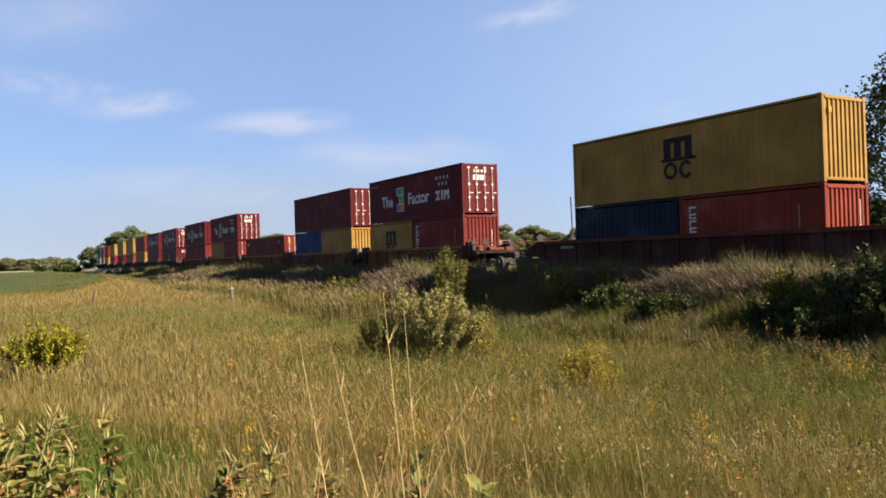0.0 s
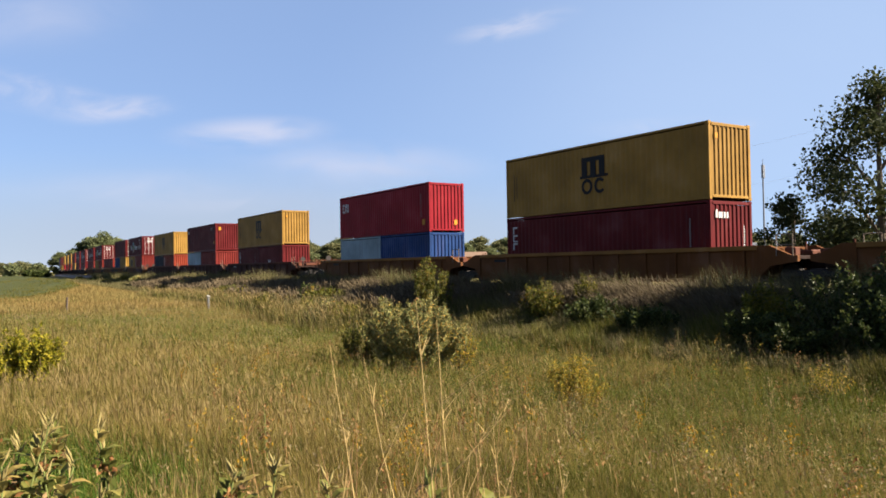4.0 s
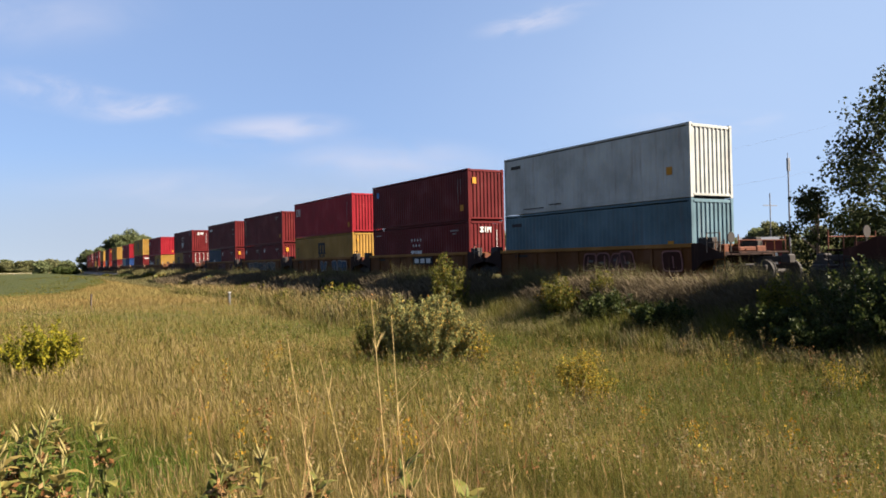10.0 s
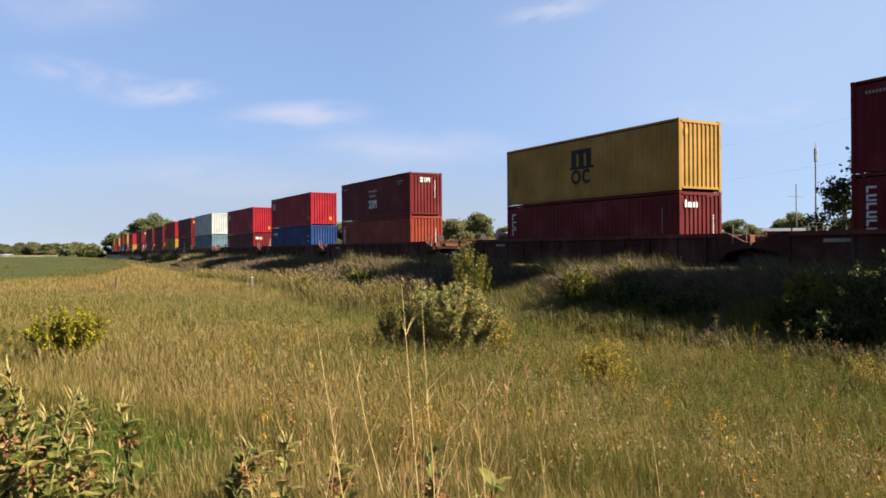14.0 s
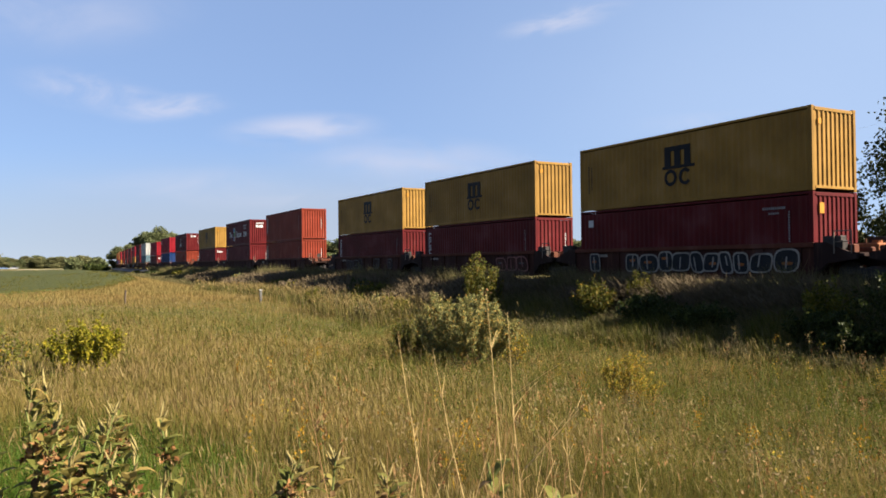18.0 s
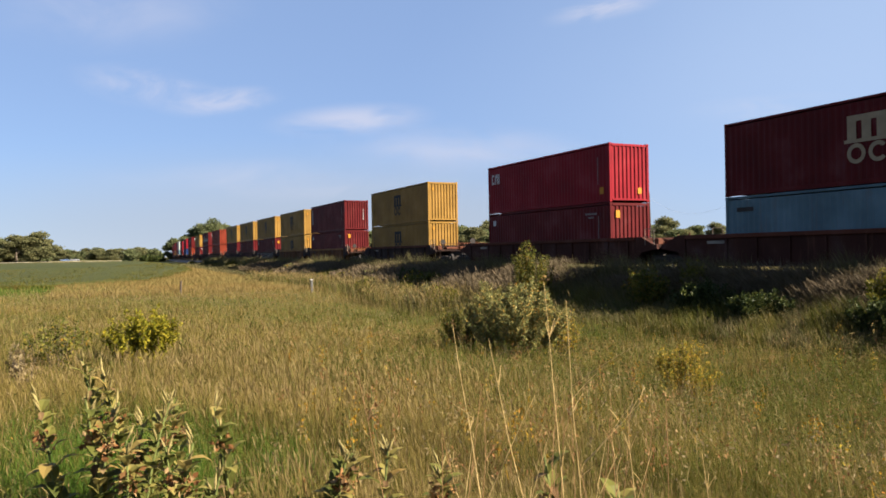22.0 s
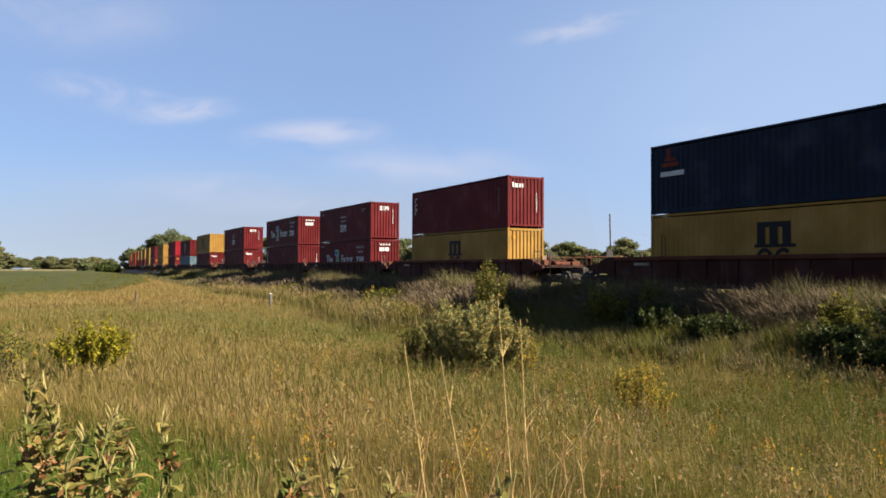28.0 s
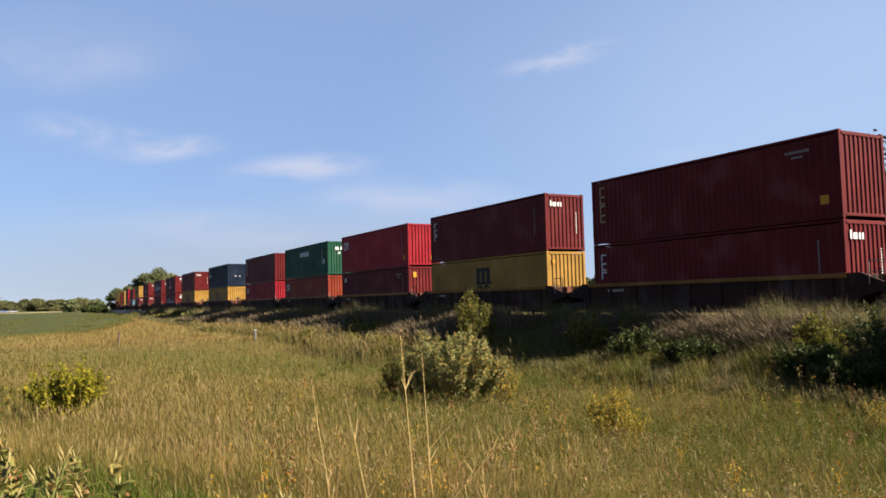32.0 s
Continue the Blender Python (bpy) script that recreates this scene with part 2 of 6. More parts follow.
# ---- ground ----
def grid_mesh(name, xs, ys, zf, mat):
    X, Y = np.meshgrid(xs, ys)
    Z = zf(X, Y)
    nx, ny = len(xs), len(ys)
    i = (np.arange(ny - 1)[:, None] * nx + np.arange(nx - 1)[None, :]).ravel()
    t = np.concatenate([np.stack([i, i + 1, i + nx + 1], 1), np.stack([i, i + nx + 1, i + nx], 1)])
    return tri_mesh(name, np.stack([X, Y, Z], -1).reshape(-1, 3), t, mat, True)


def stretch(a, b, fine, far, count):
    """Lines that are close together between a and b and spread out to far on both sides."""
    inner = np.arange(a, b, fine)
    k = np.arange(1, count + 1) / count
    return np.concatenate([a - (far * k ** 4)[::-1] - k[::-1] * 6, inner, b + far * k ** 4 + k * 6])


def ground_material():
    m, n, l, p = material("meadow_soil")
    t1, t2, t3 = noise_tex(n, l, 0.06, 4), noise_tex(n, l, 0.9, 5), noise_tex(n, l, 14, 4)
    r1 = ramp(n, [(0.35, (0.055, 0.058, 0.012)), (0.6, (0.105, 0.085, 0.026))])
    l.new(t1.outputs["Fac"], r1.inputs["Fac"])
    r2 = ramp(n, [(0.3, (0.45, 0.45, 0.45)), (0.75, (1.25, 1.2, 1.1))])
    l.new(t2.outputs["Fac"], r2.inputs["Fac"])
    c = mix(n, l, 1.0, r1.outputs["Color"], r2.outputs["Color"], "MULTIPLY")
    r3 = ramp(n, [(0.3, (0.5, 0.5, 0.5)), (0.7, (1.2, 1.2, 1.2))])
    l.new(t3.outputs["Fac"], r3.inputs["Fac"])
    c = mix(n, l, 1.0, c, r3.outputs["Color"], "MULTIPLY")
    l.new(c, p.inputs["Base Color"])
    p.inputs["Roughness"].default_value = 0.95
    p.inputs["Specular IOR Level"].default_value = 0.1
    l.new(bump(n, l, t3.outputs["Fac"], 0.8, 0.1), p.inputs["Normal"])
    return m


ground = new("ground", grid_mesh("ground", stretch(-14, 40, 0.5, 3800, 40), stretch(-6, 70, 0.5, 3800, 46), ground_z, ground_material()))
tagged(ground, "dry grassy meadow ground that dips to a ditch", "ground", kind="structure")


# ---- track ----
def ballast_material():
    m, n, l, p = material("ballast_stone")
    t = noise_tex(n, l, 22, 4)
    r = ramp(n, [(0.3, (0.06, 0.05, 0.045)), (0.7, (0.25, 0.22, 0.2))])
    l.new(t.outputs["Fac"], r.inputs["Fac"])
    l.new(r.outputs["Color"], p.inputs["Base Color"])
    p.inputs["Roughness"].default_value = 0.9
    l.new(bump(n, l, t.outputs["Fac"], 1.0, 0.06), p.inputs["Normal"])
    return m


def along_track(name, profile, mat, y0=-780.0, y1=1500.0, step=12.0):
    """A solid of one cross-section (offset across, height) that follows the line."""
    bm = bmesh.new()
    rings = []
    for y in np.arange(y0, y1 + step, step):
        rings.append([bm.verts.new((float(track_x(y)) + dx, float(y), z)) for dx, z in profile])
    k = len(profile)
    for a, b in zip(rings, rings[1:]):
        for i in range(k):
            bm.faces.new((a[i], a[(i + 1) % k], b[(i + 1) % k], b[i]))
    bm.faces.new(rings[0])
    bm.faces.new(list(reversed(rings[-1])))
    return finish(name, bm, mat)


tagged(new("ballast", along_track("ballast", [(-3.1, -0.15), (-1.75, 0.5), (1.75, 0.5), (3.1, -0.15)], ballast_material())),
       "grey crushed-stone ballast bed under the rails", "ballast", kind="structure")
for dx in (-0.755, 0.755):
    prof = [(dx - 0.07, 0.545), (dx + 0.07, 0.545), (dx + 0.07, 0.565), (dx + 0.012, 0.58), (dx + 0.012, 0.665), (dx + 0.036, 0.675),
            (dx + 0.036, RAIL_Z), (dx - 0.036, RAIL_Z), (dx - 0.036, 0.675), (dx - 0.012, 0.665), (dx - 0.012, 0.58), (dx - 0.07, 0.565)]
    tagged(new("rail", along_track("rail", prof, RAIL_STEEL)), "worn brown steel rail of the railway track", "rail", "rails of the track", "structure")

# ---- containers ----
LONG, SHORT, WIDE, TALL, LOW = 12.192, 6.058, 2.438, 2.896, 2.591


def corrugated(length, height, pitch, depth, across):
    """A ribbed steel wall: ribs run up. across: it lies across the box (an end) rather than along it."""
    n = max(1, round(length / pitch))
    p = length / n
    prof = []
    for i in range(n):
        a = i * p
        prof += [(a, 0.0), (a + 0.30 * p, 0.0), (a + 0.50 * p, depth), (a + 0.80 * p, depth)]
    prof.append((length, 0.0))
    bm = bmesh.new()
    low, high = [], []
    for s, q in prof:
        x, y = (s, q) if across else (q, s)
        low.append(bm.verts.new((x, y, 0)))
        high.append(bm.verts.new((x, y, height)))
    for i in range(len(prof) - 1):
        bm.faces.new((low[i], low[i + 1], high[i + 1], high[i]))
    # the inner skin gives the sheet its thickness
    b0 = [bm.verts.new(((0, depth + 0.03, z) if across else (depth + 0.03, 0, z))) for z in (0, height)]
    b1 = [bm.verts.new(((length, depth + 0.03, z) if across else (depth + 0.03, length, z))) for z in (0, height)]
    bm.faces.new((b0[0], b0[1], b1[1], b1[0]))
    return bm


def container_frame_meshes(L, H, color, far):
    """The shared meshes of one size and colour of container."""
    mat = PAINT[color]

    def side():
        return finish("side_panel", corrugated(L - 0.30, H - 0.30, 0.56 if far else 0.278, 0.020, False), mat)

    def end():
        return finish("end_panel", corrugated(WIDE - 0.26, H - 0.32, 0.25, 0.045, True), mat)

    def roof():
        n = int(L / 0.42)
        p = (L - 0.12) / n
        prof = [(0.0, 0.02)]
        for k in range(n):
            prof += [(k * p + 0.1 * p, 0.02), (k * p + 0.25 * p, 0.04), (k * p + 0.6 * p, 0.04), (k * p + 0.75 * p, 0.02)]
        prof += [(L - 0.12, 0.02), (L - 0.12, 0.0), (0.0, 0.0)]
        bm = bmesh.new()
        rings = [[bm.verts.new((x, y, z)) for y, z in prof] for x in (0.0, WIDE - 0.12)]
        for i in range(len(prof)):
            j = (i + 1) % len(prof)
            bm.faces.new((rings[0][i], rings[0][j], rings[1][j], rings[1][i]))
        bm.faces.new(rings[0])
        bm.faces.new(list(reversed(rings[1])))
        return finish("roof", bm, mat)

    def post():
        bm = bmesh.new()
        box(bm, 0, 0.13, 0, 0.15, 0.1, H - 0.1, 0.015)
        for z in (0.0, H - 0.118):
            box(bm, -0.004, 0.158, -0.004, 0.174, z, z + 0.118, 0.012)
        return finish("corner_post", bm, mat)

    def rail(height, name):
        bm = bmesh.new()
        box(bm, 0, 0.06, 0, L - 0.356, 0, height, 0.008)
        return finish(name, bm, mat)

    def cross(height, name):
        bm = bmesh.new()
        box(bm, 0, WIDE - 0.356, 0, 0.09, 0, height, 0.008)
        return finish(name, bm, mat)

    def floor():
        bm = bmesh.new()
        box(bm, 0.02, WIDE - 0.02, 0.02, L - 0.02, 0, 0.05)
        return finish("floor", bm, mat)

    def door():
        bm = bmesh.new()
        w = (WIDE - 0.28) / 2
        box(bm, 0, w, 0.02, 0.06, 0, H - 0.30, 0.006)
        for k in range(5):
            z = 0.06 + k * (H - 0.36) / 5
            box(bm, 0.08, w - 0.08, 0.0, 0.024, z + 0.03, z + (H - 0.36) / 5 - 0.05, 0.012)
        return finish("door", bm, mat)

    def bar():
        bm = bmesh.new()
        rod(bm, (0, 0, 0.02), (0, 0, H - 0.34), 0.024, None, 6)
        for z in (0.05, 0.75, 1.5, H - 0.45):
            box(bm, -0.06, 0.06, -0.03, 0.03, z, z + 0.09)
        box(bm, -0.02, 0.24, -0.045, -0.02, 1.05, 1.09)
        return finish("locking_bar", bm, GALV)

    made = {}
    for name, build in (("side_panel", side), ("end_panel", end), ("roof", roof), ("corner_post", post), ("floor", floor), ("door", door), ("locking_bar", bar)):
        made[name] = cached((name, L, H, color, far), build)
    for name, h in (("top_rail", 0.09), ("bottom_rail", 0.16)):
        made[name] = cached((name, L, color), lambda: rail(h, name))
    for name, h in (("top_beam", 0.11), ("bottom_beam", 0.10)):
        made[name] = cached((name, color), lambda: cross(h, name))
    return made


TRAIN = []  # every moving thing: (thing, place along the train, height)


def bars(bm, rows, depth=0.006):
    """Flat raised marks on the near side: (along from the left end, up, width, height); the side's outer face is x = 0."""
    for a, z, w, h in rows:
        box(bm, -depth, 0.004, a, a + w, z, z + h)


def mark(thing, L, rows, mat, label, x=-WIDE / 2):
    """Marks on the long near side, one part each; a is measured from the end that leads."""
    if len(rows) > 8:   # a line of small characters is one marking
        def joined():
            bm = bmesh.new()
            for a, z, w, h in rows:
                box(bm, -0.006, 0.004, L - a - w, L - a, z, z + h)
            return finish("marking", bm, mat)
        piece("marking", cached(("line", L, mat.name, tuple(rows)), joined), thing, (x - 0.004, 0, 0), label)["kind"] = "stuff"
        return
    for a, z, w, h in rows:
        me = cached(("bar", round(w, 3), round(h, 3), mat.name), lambda: bar_mesh(w, h, mat))
        piece("marking", me, thing, (x - 0.004, L - a - w, z), label)


def bar_mesh(w, h, mat):
    bm = bmesh.new()
    box(bm, -0.006, 0.004, 0, w, 0, h)
    return finish("marking", bm, mat)


def end_mark(thing, rows, mat, label):
    """Marks on the trailing end: (from the near edge, up, width, height)."""
    if len(rows) > 8:
        def joined():
            bm = bmesh.new()
            for a, z, w, h in rows:
                box(bm, a, a + w, -0.006, 0.004, z, z + h)
            return finish("marking", bm, mat)
        piece("marking", cached(("end_line", mat.name, tuple(rows)), joined), thing, (-WIDE / 2, -0.008, 0), label)["kind"] = "stuff"
        return
    for a, z, w, h in rows:
        me = cached(("bar", round(w, 3), round(h, 3), mat.name), lambda: bar_mesh(w, h, mat))
        piece("marking", me, thing, (-WIDE / 2 + a, -0.008, z), label, -math.pi / 2)


def ring(bm, a, z, r, w, L, open_side=False, depth=0.008, x=-WIDE / 2):
    """A rounded ring on the near side, a from the leading end."""
    k = 18
    inner, outer = [], []
    span = 0.78 if open_side else 1.0
    for i in range(k + 1):
        g = math.tau * (0.11 if open_side else 0) + math.tau * span * i / k
        for lst, q in ((inner, r - w), (outer, r)):
            lst.append(bm.verts.new((x - depth, L - a - q * math.cos(g), z + q * math.sin(g))))
    for i in range(k):
        bm.faces.new((inner[i], inner[i + 1], outer[i + 1], outer[i]))


def logo_block(thing, L, H, mat, label, a, size):
    """The shipping line's mark as plain shapes: a three-legged block, a rule, two rounded blobs."""
    top, q = H - 0.57, 1.27
    rows = [(a + k * 0.42 * q, top - 0.80, 0.26 * q, 0.62) for k in range(3)]
    rows += [(a, top - 0.20, 1.10 * q, 0.20), (a - 0.12, top - 0.92, 1.36 * q, 0.12)]
    mark(thing, L, rows, mat, label)
    for k in range(2):
        bm = bmesh.new()
        ring(bm, a + 0.32 + k * 0.78, top - 1.28, 0.34, 0.14, L, k == 1)
        part("marking", bm, mat, thing, label)


def column_marks(thing, L, H, mat, count, a=0.42, top=0.32, size=0.26, label="column of white lettering bars"):
    rows = []
    for k in range(count):
        z = H - top - (k + 1) * (size + 0.05)
        rows += [(a, z, 0.07, size), (a + 0.07, z + size - 0.07, 0.26, 0.07)]
        if k % 2:
            rows.append((a + 0.07, z, 0.26, 0.06))
    return mark(thing, L, rows, mat, label)


def letters(thing, L, text, a, z, size, mat, label):
    cu = bpy.data.curves.new("lettering", "FONT")
    cu.body, cu.size, cu.extrude, cu.offset = text, size, 0.004, 0.022
    tmp = bpy.data.objects.new("lettering", cu)
    me = bpy.data.meshes.new_from_object(tmp)
    bpy.data.objects.remove(tmp)
    bpy.data.curves.remove(cu)
    me.materials.append(mat)
    # stand the words up on the near side, reading from the leading end
    me.transform(Matrix.Translation((-WIDE / 2 - 0.008, L - a, z)) @ Matrix.Rotation(radians(-90), 4, "Z") @ Matrix.Rotation(radians(90), 4, "X"))
    return piece("lettering", me, thing, label=label)


def dashes(a, z, w, h, n, up=False):
    """A line of small code characters, as plain dashes."""
    if up:
        return [(a, z + k * h / n, w, 0.62 * h / n) for k in range(n)]
    return [(a + k * w / n, z, 0.66 * w / n, h) for k in range(n)]


def star(a, z, r):
    """A small star as crossed bars."""
    return [(a, z + r * 0.36, r, r * 0.28), (a + r * 0.36, z, r * 0.28, r * 0.36), (a + r * 0.36, z + r * 0.64, r * 0.28, r * 0.36)]


def dress(thing, style, L, H, color):
    """The markings that the box carries on its near side and on its trailing end."""
    codes = dashes(L - 2.0, H - 0.55, 0.95, 0.09, 11) + dashes(L - 1.75, H - 0.72, 0.45, 0.07, 5)
    strip = dashes(L - 0.95, 0.9, 0.06, H - 1.5, 15, True)
    if style == "shipper_black":
        logo_block(thing, L, H, BLACK_MARK, "black shipping-line mark", 5.45 if L > 7 else 2.4, 1.0)
        mark(thing, L, [*dashes(0.62, 0.8, 0.07, 1.3, 12, True), *dashes(0.82, 0.95, 0.06, 1.1, 10, True)], BLACK_MARK, "faint dark code strips")
        end_mark(thing, [(0.35, H - 0.62, 0.16, 0.2)], YELLOW_MARK, "orange warning label")
    elif style == "shipper_cream":
        logo_block(thing, L, H, CREAM_MARK, "cream shipping-line mark", 5.45, 1.0)
        mark(thing, L, [(L - 0.75, 0.45, 0.28, 0.28)], YELLOW_MARK, "yellow warning label")
        end_mark(thing, [(1.9, 0.45, 0.22, 0.26)], YELLOW_MARK, "yellow warning label")
    elif style == "stars":
        rows = [b for k in range(4) for b in star(5.45 + k * 0.38, H - 1.0, 0.2)] + [b for k in range(3) for b in star(5.64 + k * 0.38, H - 1.34, 0.2)]
        rows += [(5.42, H - 1.69, 0.46, 0.14), (5.42, H - 2.14, 0.46, 0.14), (5.55, H - 2.0, 0.2, 0.31), (5.98, H - 2.14, 0.16, 0.59),
                 (6.24, H - 2.14, 0.16, 0.59), (6.40, H - 1.85, 0.24, 0.28), (6.64, H - 2.14, 0.16, 0.59)]
        mark(thing, L, rows, WHITE_MARK, "white row of dots over a block mark")
        mark(thing, L, [*dashes(0.5, H - 0.5, 0.8, 0.09, 8)] + codes, GREY_MARK, "small faded white code bars")
        end_mark(thing, [(0.75, H - 0.44, 0.24, 0.1), (0.82, H - 0.56, 0.1, 0.12), (0.75, H - 0.66, 0.24, 0.1), (1.07, H - 0.66, 0.07, 0.32), (1.22, H - 0.66, 0.08, 0.32), (1.30, H - 0.5, 0.13, 0.14), (1.43, H - 0.66, 0.08, 0.32), *dashes(1.85, 1.2, 0.05, 1.2, 12, True)], WHITE_MARK, "white block mark and code strip")
    elif style == "slogan":
        letters(thing, L, "The", 1.95, 1.0, 1.03, WHITE_MARK, "white word on the side")
        letters(thing, L, "Factor", 5.7, 1.0, 1.03, WHITE_MARK, "white word on the side")
        mark(thing, L, [(4.12, 0.62, 1.0, 0.5), (4.12, 1.66, 1.0, 0.5), (4.45, 1.1, 0.62, 0.58)], WHITE_MARK, "white picture block")
        mark(thing, L, [(4.16, 0.67, 0.42, 0.40), (4.18, 1.72, 0.5, 0.38)], CYAN_MARK, "blue picture shapes", -WIDE / 2 - 0.006)
        mark(thing, L, [(4.52, 1.14, 0.48, 0.5), (4.70, 1.72, 0.36, 0.38)], GREEN_MARK, "green picture shapes", -WIDE / 2 - 0.006)
        mark(thing, L, [(4.60, 0.67, 0.46, 0.40)], YELLOW_MARK, "orange picture shapes", -WIDE / 2 - 0.006)
        rows = [b for k in range(4) for b in star(9.25 + k * 0.42, H - 0.72, 0.23)] + [b for k in range(3) for b in star(9.5 + k * 0.42, H - 1.08, 0.23)]
        rows += [(9.2, 1.40, 0.5, 0.14), (9.2, 0.98, 0.5, 0.14), (9.36, 1.10, 0.2, 0.32), (9.88, 0.98, 0.18, 0.56), (10.18, 0.98, 0.16, 0.56), (10.34, 1.22, 0.25, 0.26), (10.59, 0.98, 0.16, 0.56)]
        mark(thing, L, rows, WHITE_MARK, "white row of dots over a block mark")
        mark(thing, L, dashes(0.5, H - 0.45, 0.9, 0.09, 8), GREY_MARK, "small faded white code bar")
        end_mark(thing, [(0.8 + k * 0.24, H - 0.5, 0.14, 0.14) for k in range(4)] + [(0.75, H - 0.95, 0.26, 0.3), (1.05, H - 0.95, 0.12, 0.3), (1.22, H - 0.95, 0.34, 0.3)], WHITE_MARK, "white dots and block mark")
    elif style == "slogan_short":
        mark(thing, L, [(0.5, 1.75, 0.7, 0.12), (0.6, 1.0, 0.5, 0.5), (1.4, 1.0, 0.4, 0.75), (2.1, 1.0, 1.6, 0.5), (4.2, 1.05, 0.9, 0.3), (4.3, 1.5, 0.7, 0.12)], WHITE_MARK, "white slogan blocks")
    elif style == "lessor":
        mark(thing, L, [(0.5, H - 1.1, 0.1, 0.6), (0.6, H - 0.62, 0.2, 0.12), (0.6, H - 1.1, 0.2, 0.12), (0.88, H - 1.1, 0.1, 0.5), (0.98, H - 0.72, 0.14, 0.22), (1.12, H - 1.1, 0.1, 0.6), (1.31, H - 1.1, 0.11, 0.6)], WHITE_MARK, "white lessor mark")
        mark(thing, L, strip, GREY_MARK, "faded white code strip")
        mark(thing, L, [(L - 0.78, 0.42, 0.3, 0.34)], YELLOW_MARK, "yellow warning label")
        end_mark(thing, [(1.72, 0.42, 0.22, 0.3)], YELLOW_MARK, "yellow warning label")
    elif style == "lessor_small":
        column_marks(thing, L, H, WHITE_MARK, 3, 0.5, 0.4, 0.34)
        mark(thing, L, strip, GREY_MARK, "faded white code strip")
        end_mark(thing, [(0.3, H - 0.66, 0.1, 0.3), (0.46, H - 0.66, 0.22, 0.22), (0.76, H - 0.66, 0.1, 0.22), (0.92, H - 0.66, 0.1, 0.22), *dashes(1.9, 0.9, 0.05, 1.1, 11, True)], WHITE_MARK, "white lessor mark")
    elif style == "column":
        column_marks(thing, L, H, WHITE_MARK, 6, 0.5, 0.36, 0.21)
        mark(thing, L, strip, GREY_MARK, "faded white code strip")
        end_mark(thing, dashes(1.9, 1.0, 0.05, 1.1, 11, True), WHITE_MARK, "white code strip")
    elif style == "column_cream":
        column_marks(thing, L, H, CREAM_MARK, 4, 0.55, 0.3, 0.36, "column of cream lettering bars")
        mark(thing, L, codes, GREY_MARK, "small faded white code bars")
        mark(thing, L, [(L - 0.75, 0.5, 0.3, 0.3)], YELLOW_MARK, "yellow warning label")
    elif style == "badge":
        mark(thing, L, [(0.6, H - 0.75, 0.32, 0.32)], WHITE_MARK, "white square badge")
        mark(thing, L, codes + strip, GREY_MARK, "faded white code strips")
        mark(thing, L, [(L - 0.75, 0.7, 0.3, 0.34)], YELLOW_MARK, "yellow warning label")
        end_mark(thing, [(0.35, H - 0.75, 0.24, 0.36)], YELLOW_MARK, "yellow warning label")
    elif style == "dot":
        bm = bmesh.new()
        ring(bm, 0.85, H - 0.62, 0.2, 0.19, L)
        part("marking", bm, CYAN_MARK, thing, "round blue badge")
        mark(thing, L, dashes(L - 1.1, 1.0, 0.06, 1.4, 13, True) + dashes(L - 0.8, 1.5, 0.06, 0.9, 8, True), GREY_MARK, "faded white code strips")
        mark(thing, L, [(L - 0.85, 0.55, 0.34, 0.34)], YELLOW_MARK, "yellow warning label")
        end_mark(thing, [(0.3, H - 0.85, 0.25, 0.36)], YELLOW_MARK, "yellow warning label")
    elif style == "arch":
        rows = [(4.82 + k * 0.35, H - 1.0, 0.25, 0.42) for k in range(7)]
        mark(thing, L, rows, WHITE_MARK, "white word of block shapes")
        mark(thing, L, [(L - 1.4, 1.0, 0.05, 1.2), (L - 1.1, 1.0, 0.3, 0.4)], WHITE_MARK, "small white code bars")
        end_mark(thing, [(0.7, H - 0.75, 0.3, 0.26), (1.15, H - 0.75, 0.3, 0.26), (0.95, H - 1.1, 0.2, 0.16)], WHITE_MARK, "white end marks")
    elif style == "bird":
        mark(thing, L, [(0.7, H - 0.95, 0.9, 0.16), (0.85, H - 0.72, 0.6, 0.12), (0.95, H - 0.6, 0.2, 0.4)], PAINT["orange"], "orange bird-like mark")
        mark(thing, L, [(0.6, H - 1.35, 1.3, 0.2)], WHITE_MARK, "faded word bar")
        end_mark(thing, [(0.95, 1.25, 0.14, 0.14), (1.45, 1.25, 0.14, 0.14)], WHITE_MARK, "white end marks")
    elif style == "word":
        mark(thing, L, [(0.9 + k * 0.26, H - 0.75, 0.2, 0.24) for k in range(5)], WHITE_MARK, "white word of block shapes")
        mark(thing, L, [(L - 1.1, H - 1.0, 0.6, 0.1), (L - 1.0, H - 1.5, 0.5, 0.1)], GREY_MARK, "small faded white code bars")
    elif style == "worn":
        mark(thing, L, [(0.6, H - 0.6, 0.8, 0.16), (3.6, 0.3, 0.9, 0.05), (1.6, 0.2, 1.6, 0.05)], STEEL, "dark scuffs and faded word bar")
        mark(thing, L, [(L - 1.2, 0.95, 0.3, 0.32)], YELLOW_MARK, "yellow warning label")
    elif style == "diamond":
        mark(thing, L, [(2.6, 1.15, 0.22, 0.22), (2.95, 1.15, 0.22, 0.22)], WHITE_MARK, "two pale diamond labels")
    elif style == "patched":
        mark(thing, L, [(1.9, 0.35, 1.0, 0.5), (2.3, 0.85, 0.5, 0.3)], WHITE_MARK, "white patches")


